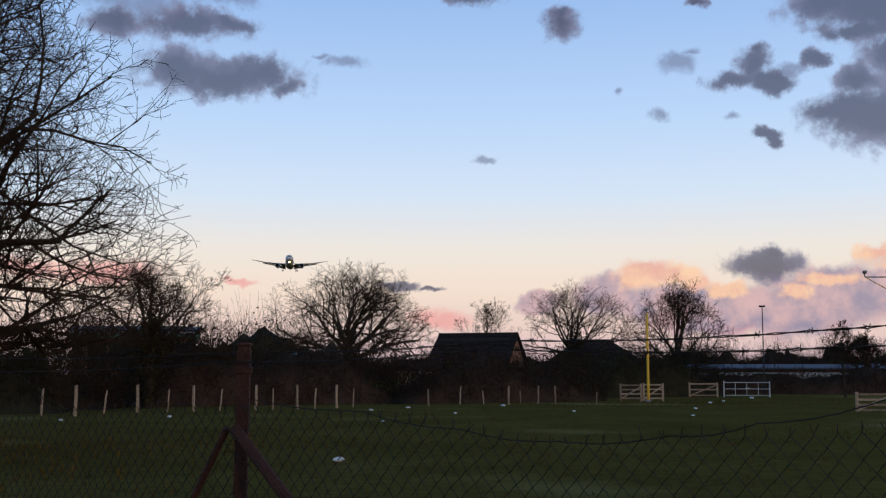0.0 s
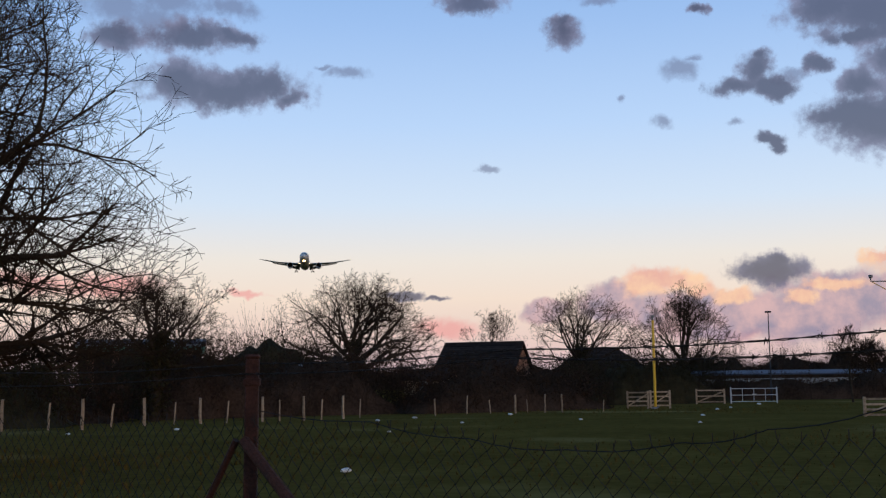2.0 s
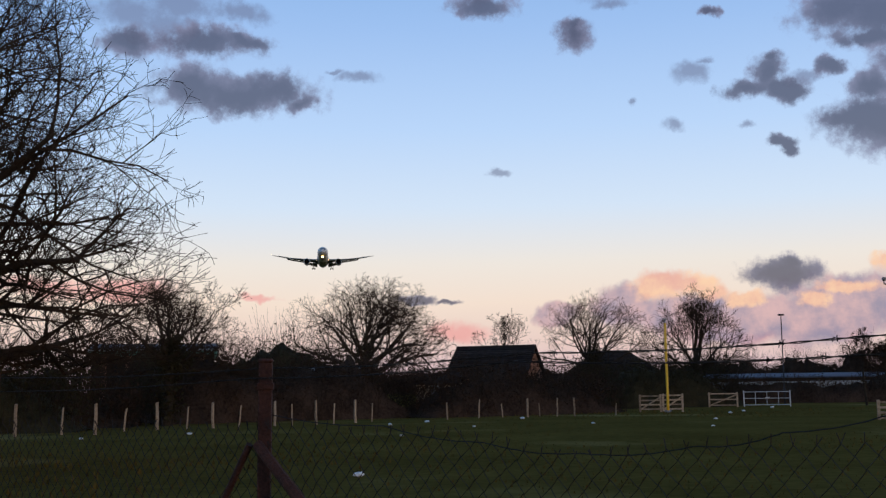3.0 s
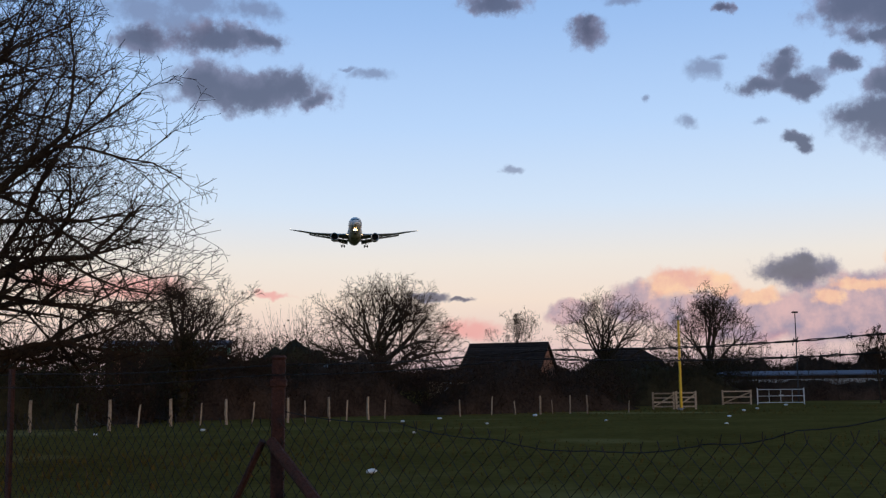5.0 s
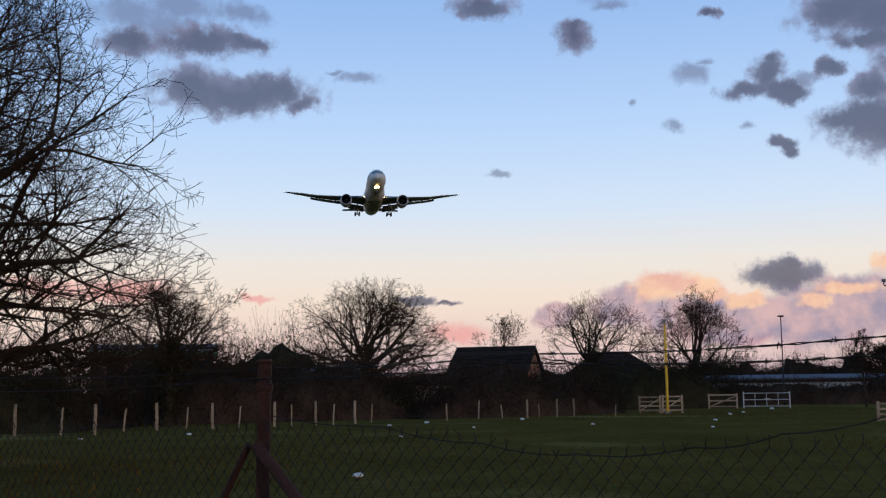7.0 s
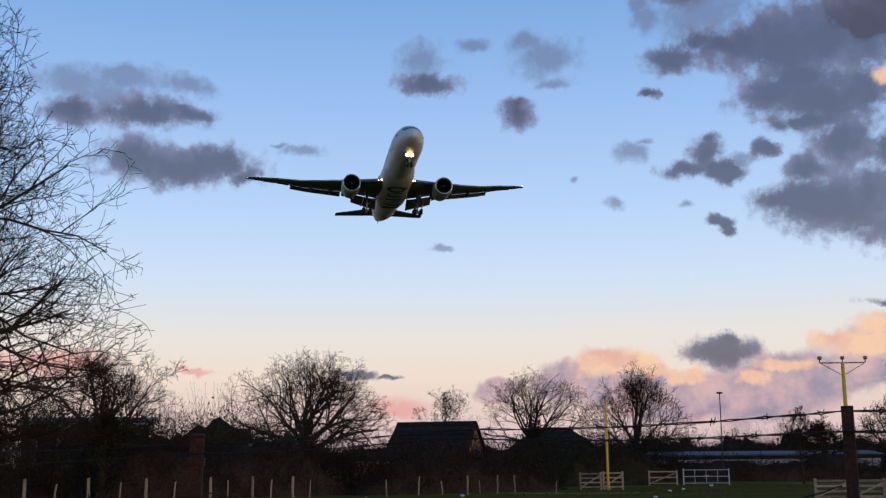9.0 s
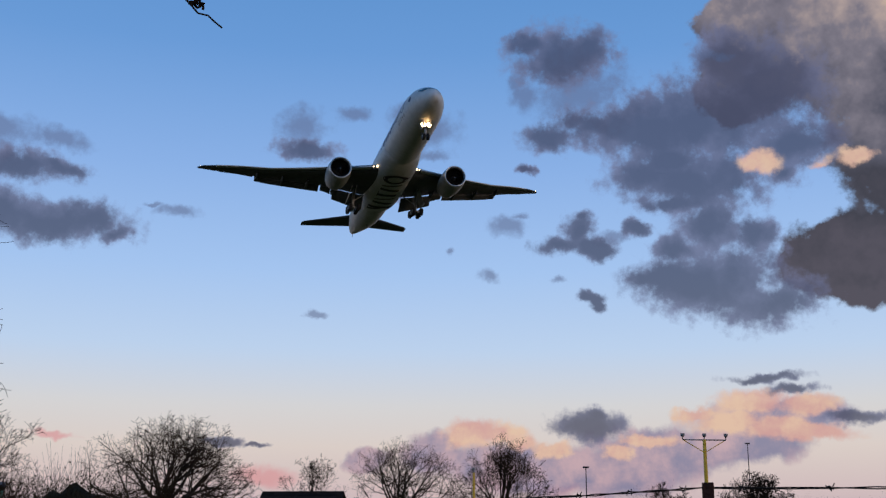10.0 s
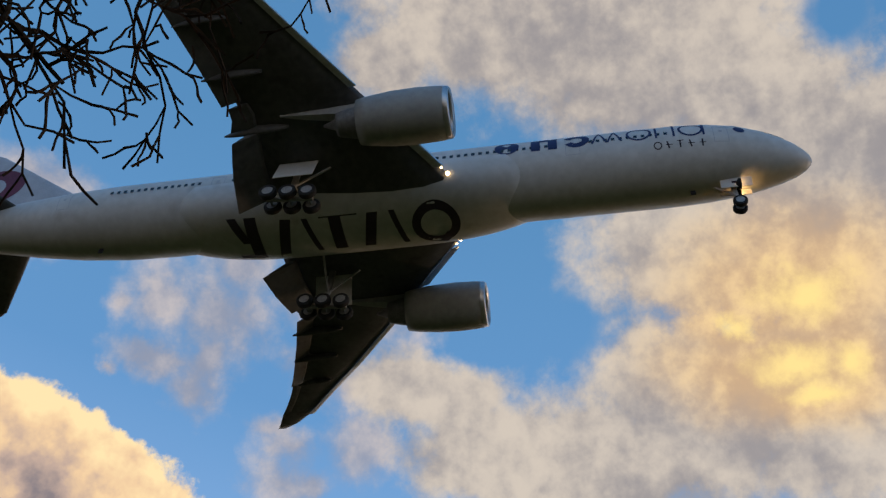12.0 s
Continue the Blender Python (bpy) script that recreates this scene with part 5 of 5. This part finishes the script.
def lamp_post(x, y, h):
    p = tagged(new("lamp_post"), "thin dark lamp post with a small flat head", "lamp post", "lamp posts")
    p.matrix_basis = pose(x, y, 0)
    part("pole", tube([(0, 0, -0.2), (0, 0, 1.2), (0, 0, 1.3), (0, 0, h)], [0.08, 0.08, 0.05, 0.035], 10), DARK, p, "", True)
    part("head", box(-0.22, -0.14, h - 0.02, 0.22, 0.14, h + 0.10, 0.03), DARK, p, "flat unlit lamp head")


lamp_post(24.4, 86.6, 6.7)
lamp_post(43.9, 100.8, 9.9)
lamp_post(58.4, 93.2, 9.4)


# ---- buildings ----
def house(x, y, turn, w, d, eave, ridge, label, hip=False):
    h = tagged(new("house"), label, "house")
    h.matrix_basis = pose(x, y, 0, 0, 0, turn)
    bm = bmesh.new()
    g = 0 if hip else 1
    pts = [(-w / 2, -d / 2, 0), (w / 2, -d / 2, 0), (w / 2, d / 2, 0), (-w / 2, d / 2, 0)]
    lo = [bm.verts.new(p) for p in pts]
    hi = [bm.verts.new((p[0], p[1], eave)) for p in pts]
    for i in range(4):
        bm.faces.new((lo[i], lo[(i + 1) % 4], hi[(i + 1) % 4], hi[i]))
    if g:
        for s, i, j in ((-1, 3, 0), (1, 1, 2)):
            t = bm.verts.new((s * w / 2, 0, ridge - 0.1))
            bm.faces.new((hi[i], hi[j], t))
    part("wall", bm, BRICK, h, "brown brick wall")
    o, rx = 0.35, (w / 2 - d * 0.42 if hip else w / 2 + 0.25)
    for s in (-1, 1):
        e = [(-w / 2 - o, s * (d / 2 + o), eave - 0.18), (w / 2 + o, s * (d / 2 + o), eave - 0.18), (rx, 0, ridge), (-rx, 0, ridge)]
        bm = bmesh.new()
        a = [bm.verts.new(p) for p in e]
        b = [bm.verts.new((p[0], p[1], p[2] + 0.14)) for p in e]
        bm.faces.new(a), bm.faces.new(b[::-1])
        for i in range(4):
            bm.faces.new((a[i], a[(i + 1) % 4], b[(i + 1) % 4], b[i]))
        bmesh.ops.recalc_face_normals(bm, faces=bm.faces)
        slope = part("roof", bm, TILE, h, "dark tiled roof slope")
        # courses of tiles
        n = 16
        for c in range(n):
            t0, t1 = c / n, (c + 1) / n
            y0, y1 = s * (d / 2 + o) * (1 - t0), s * (d / 2 + o) * (1 - t1)
            z0, z1 = eave - 0.18 + (ridge - eave + 0.18) * t0, eave - 0.18 + (ridge - eave + 0.18) * t1
            half = w / 2 + o + (rx - w / 2 - o) * t0
            half2 = w / 2 + o + (rx - w / 2 - o) * t1
            part("tile_course", loft([[(-half, y0, z0 + 0.15), (half, y0, z0 + 0.15)], [(-half, y0, z0 + 0.21), (half, y0, z0 + 0.21)], [(-half2, y1, z1 + 0.165), (half2, y1, z1 + 0.165)]], cap=False, closed=False), TILE, slope)
        if hip:
            bm = bmesh.new()
            bm.faces.new([bm.verts.new(p) for p in ((s * (w / 2 + o), -(d / 2 + o), eave - 0.1), (s * (w / 2 + o), d / 2 + o, eave - 0.1), (s * rx, 0, ridge + 0.06))])
            part("hip", bm, TILE, h, "dark tiled hip slope")
    part("ridge", tube([(-rx, 0, ridge + 0.12), (rx, 0, ridge + 0.12)], 0.13, 8), TILE, h, "row of ridge tiles")
    for q in (-w * 0.25, w * 0.2):
        wn = part("window", box(q - 0.6, -d / 2 - 0.05, 0.9, q + 0.6, -d / 2 + 0.03, 2.1, 0.02), WHITE_METAL, h, "white framed window")
        part("pane", box(q - 0.52, -d / 2 - 0.06, 0.98, q + 0.52, -d / 2 - 0.04, 2.02), DARK_GLASS, wn)
    return h


house(3.7, 119.0, -20, 8.2, 7.0, 2.6, 5.65, "brown brick bungalow with a dark tiled gable roof, behind shrubs")
house(15.5, 117.0, -5, 10.0, 8.0, 2.4, 4.9, "low house with a dark hipped roof, behind trees", True)


def warehouse(x, y, turn, w, d, h, label, bands=True, posts=5):
    b = tagged(new("warehouse"), label, "warehouse")
    b.matrix_basis = pose(x, y, 0, 0, 0, turn)
    part("wall", box(-w / 2, -d / 2, 0, w / 2, d / 2, h - 0.9, 0.02), CLAD if not bands else TILE, b)
    if bands:
        part("fascia", box(-w / 2 - 0.3, -d / 2 - 0.3, h - 0.55, w / 2 + 0.3, d / 2 + 0.3, h - 0.30, 0.02), CLAD, b, "pale fascia strip")
        part("band", box(-w / 2 - 0.25, -d / 2 - 0.25, h - 0.9, w / 2 + 0.25, d / 2 + 0.25, h - 0.553, 0.02), GREEN_CLAD, b, "green cladding band")
        for i in range(posts):
            q = -w / 2 + w * (i + 0.5) / posts
            part("column", box(q - 0.25, -d / 2 - 0.6, 0, q + 0.25, -d / 2 - 0.32, h - 0.9, 0.03), BRICK, b)
            pane = part("window", box(q + 0.6, -d / 2 - 0.06, 1.0, q + w / posts - 0.6, -d / 2 + 0.02, h - 1.6, 0.02), DARK_GLASS, b, "dark window")
    rings = [[(-w / 2 - 0.35, yy, zz), (w / 2 + 0.35, yy, zz)] for yy, zz in ((-d / 2 - 0.35, h - 0.28), (-d / 4, h + 0.10), (0, h + 0.25), (d / 4, h + 0.10), (d / 2 + 0.35, h - 0.28))]
    bm = loft([r + [(p[0], p[1], p[2] - 0.12) for p in r[::-1]] for r in rings])
    part("roof", bm, BLUE_ROOF, b, "low curved sheet roof")
    return b


warehouse(-24.6, 92.0, 12, 9, 12, 5.2, "low blue-roofed building with green and white bands behind trees")
warehouse(48.0, 160.0, 0, 34, 12, 2.7, "long low pale shed across the fields", False)
warehouse(88.0, 165.0, -8, 26, 12, 2.7, "long low pale shed across the fields", False)


def shed(x, y, turn, w, d, h, label, mat):
    s = tagged(new("shed"), label, "shed")
    s.matrix_basis = pose(x, y, 0, 0, 0, turn)
    part("wall", box(-w / 2, -d / 2, 0, w / 2, d / 2, h, 0.02), STAKE, s, "weathered board wall")
    for q in (-1, 1):
        bm = loft([[(-w / 2 - 0.2, q * (d / 2 + 0.2), h - 0.08), (w / 2 + 0.2, q * (d / 2 + 0.2), h - 0.08), (w / 2 + 0.2, q * (d / 2 + 0.2), h), (-w / 2 - 0.2, q * (d / 2 + 0.2), h)],
                   [(-w / 2 - 0.2, 0, h + 0.72), (w / 2 + 0.2, 0, h + 0.72), (w / 2 + 0.2, 0, h + 0.80), (-w / 2 - 0.2, 0, h + 0.80)]])
        part("roof", bm, mat, s, "thin sheet roof")
    part("door", box(-0.45, -d / 2 - 0.05, 0, 0.45, -d / 2 + 0.01, 1.9, 0.01), GREY_METAL, s)
    return s


shed(-7.9, 69.5, 8, 3.2, 2.4, 2.15, "small wooden shed with a grey roof below the oak", GREY_METAL)
shed(-1.6, 84.0, -6, 3.0, 2.6, 1.9, "low shed with a dark sheet roof among brambles", TILE)

# pale scraps lying in the grass
rng = np.random.default_rng(21)
spots = [(-1.9, 21.0, 0.10), (-2.0, 38.0, 0.07), (-3.1, 49.5, 0.10), (0.5, 46.0, 0.07), (5.5, 48.0, 0.08), (11.5, 52.0, 0.09), (14.5, 62.0, 0.11), (16.2, 66.0, 0.10), (-1.6, 53.0, 0.11), (3.0, 56.5, 0.12), (-10.0, 42.0, 0.09), (20.0, 74.0, 0.14), (9.4, 43.0, 0.08), (-13.0, 39.0, 0.08)]
for x, y, r in spots:
    bm = bmesh.new()
    bmesh.ops.create_icosphere(bm, subdivisions=2, radius=r)
    for v_ in bm.verts:
        v_.co *= 1 + 0.35 * noise.noise(v_.co * 14 + Vector((x, y, 0)))
        v_.co.z = v_.co.z * 0.45
    ob = tagged(part("scrap", bm, PALE_STONE), "crumpled pale scrap lying in the grass", "litter", "scraps in the field")
    ob.matrix_basis = pose(x, y, r * 0.3 + 0.02, 0, 0, rng.uniform(0, 360))


motions()
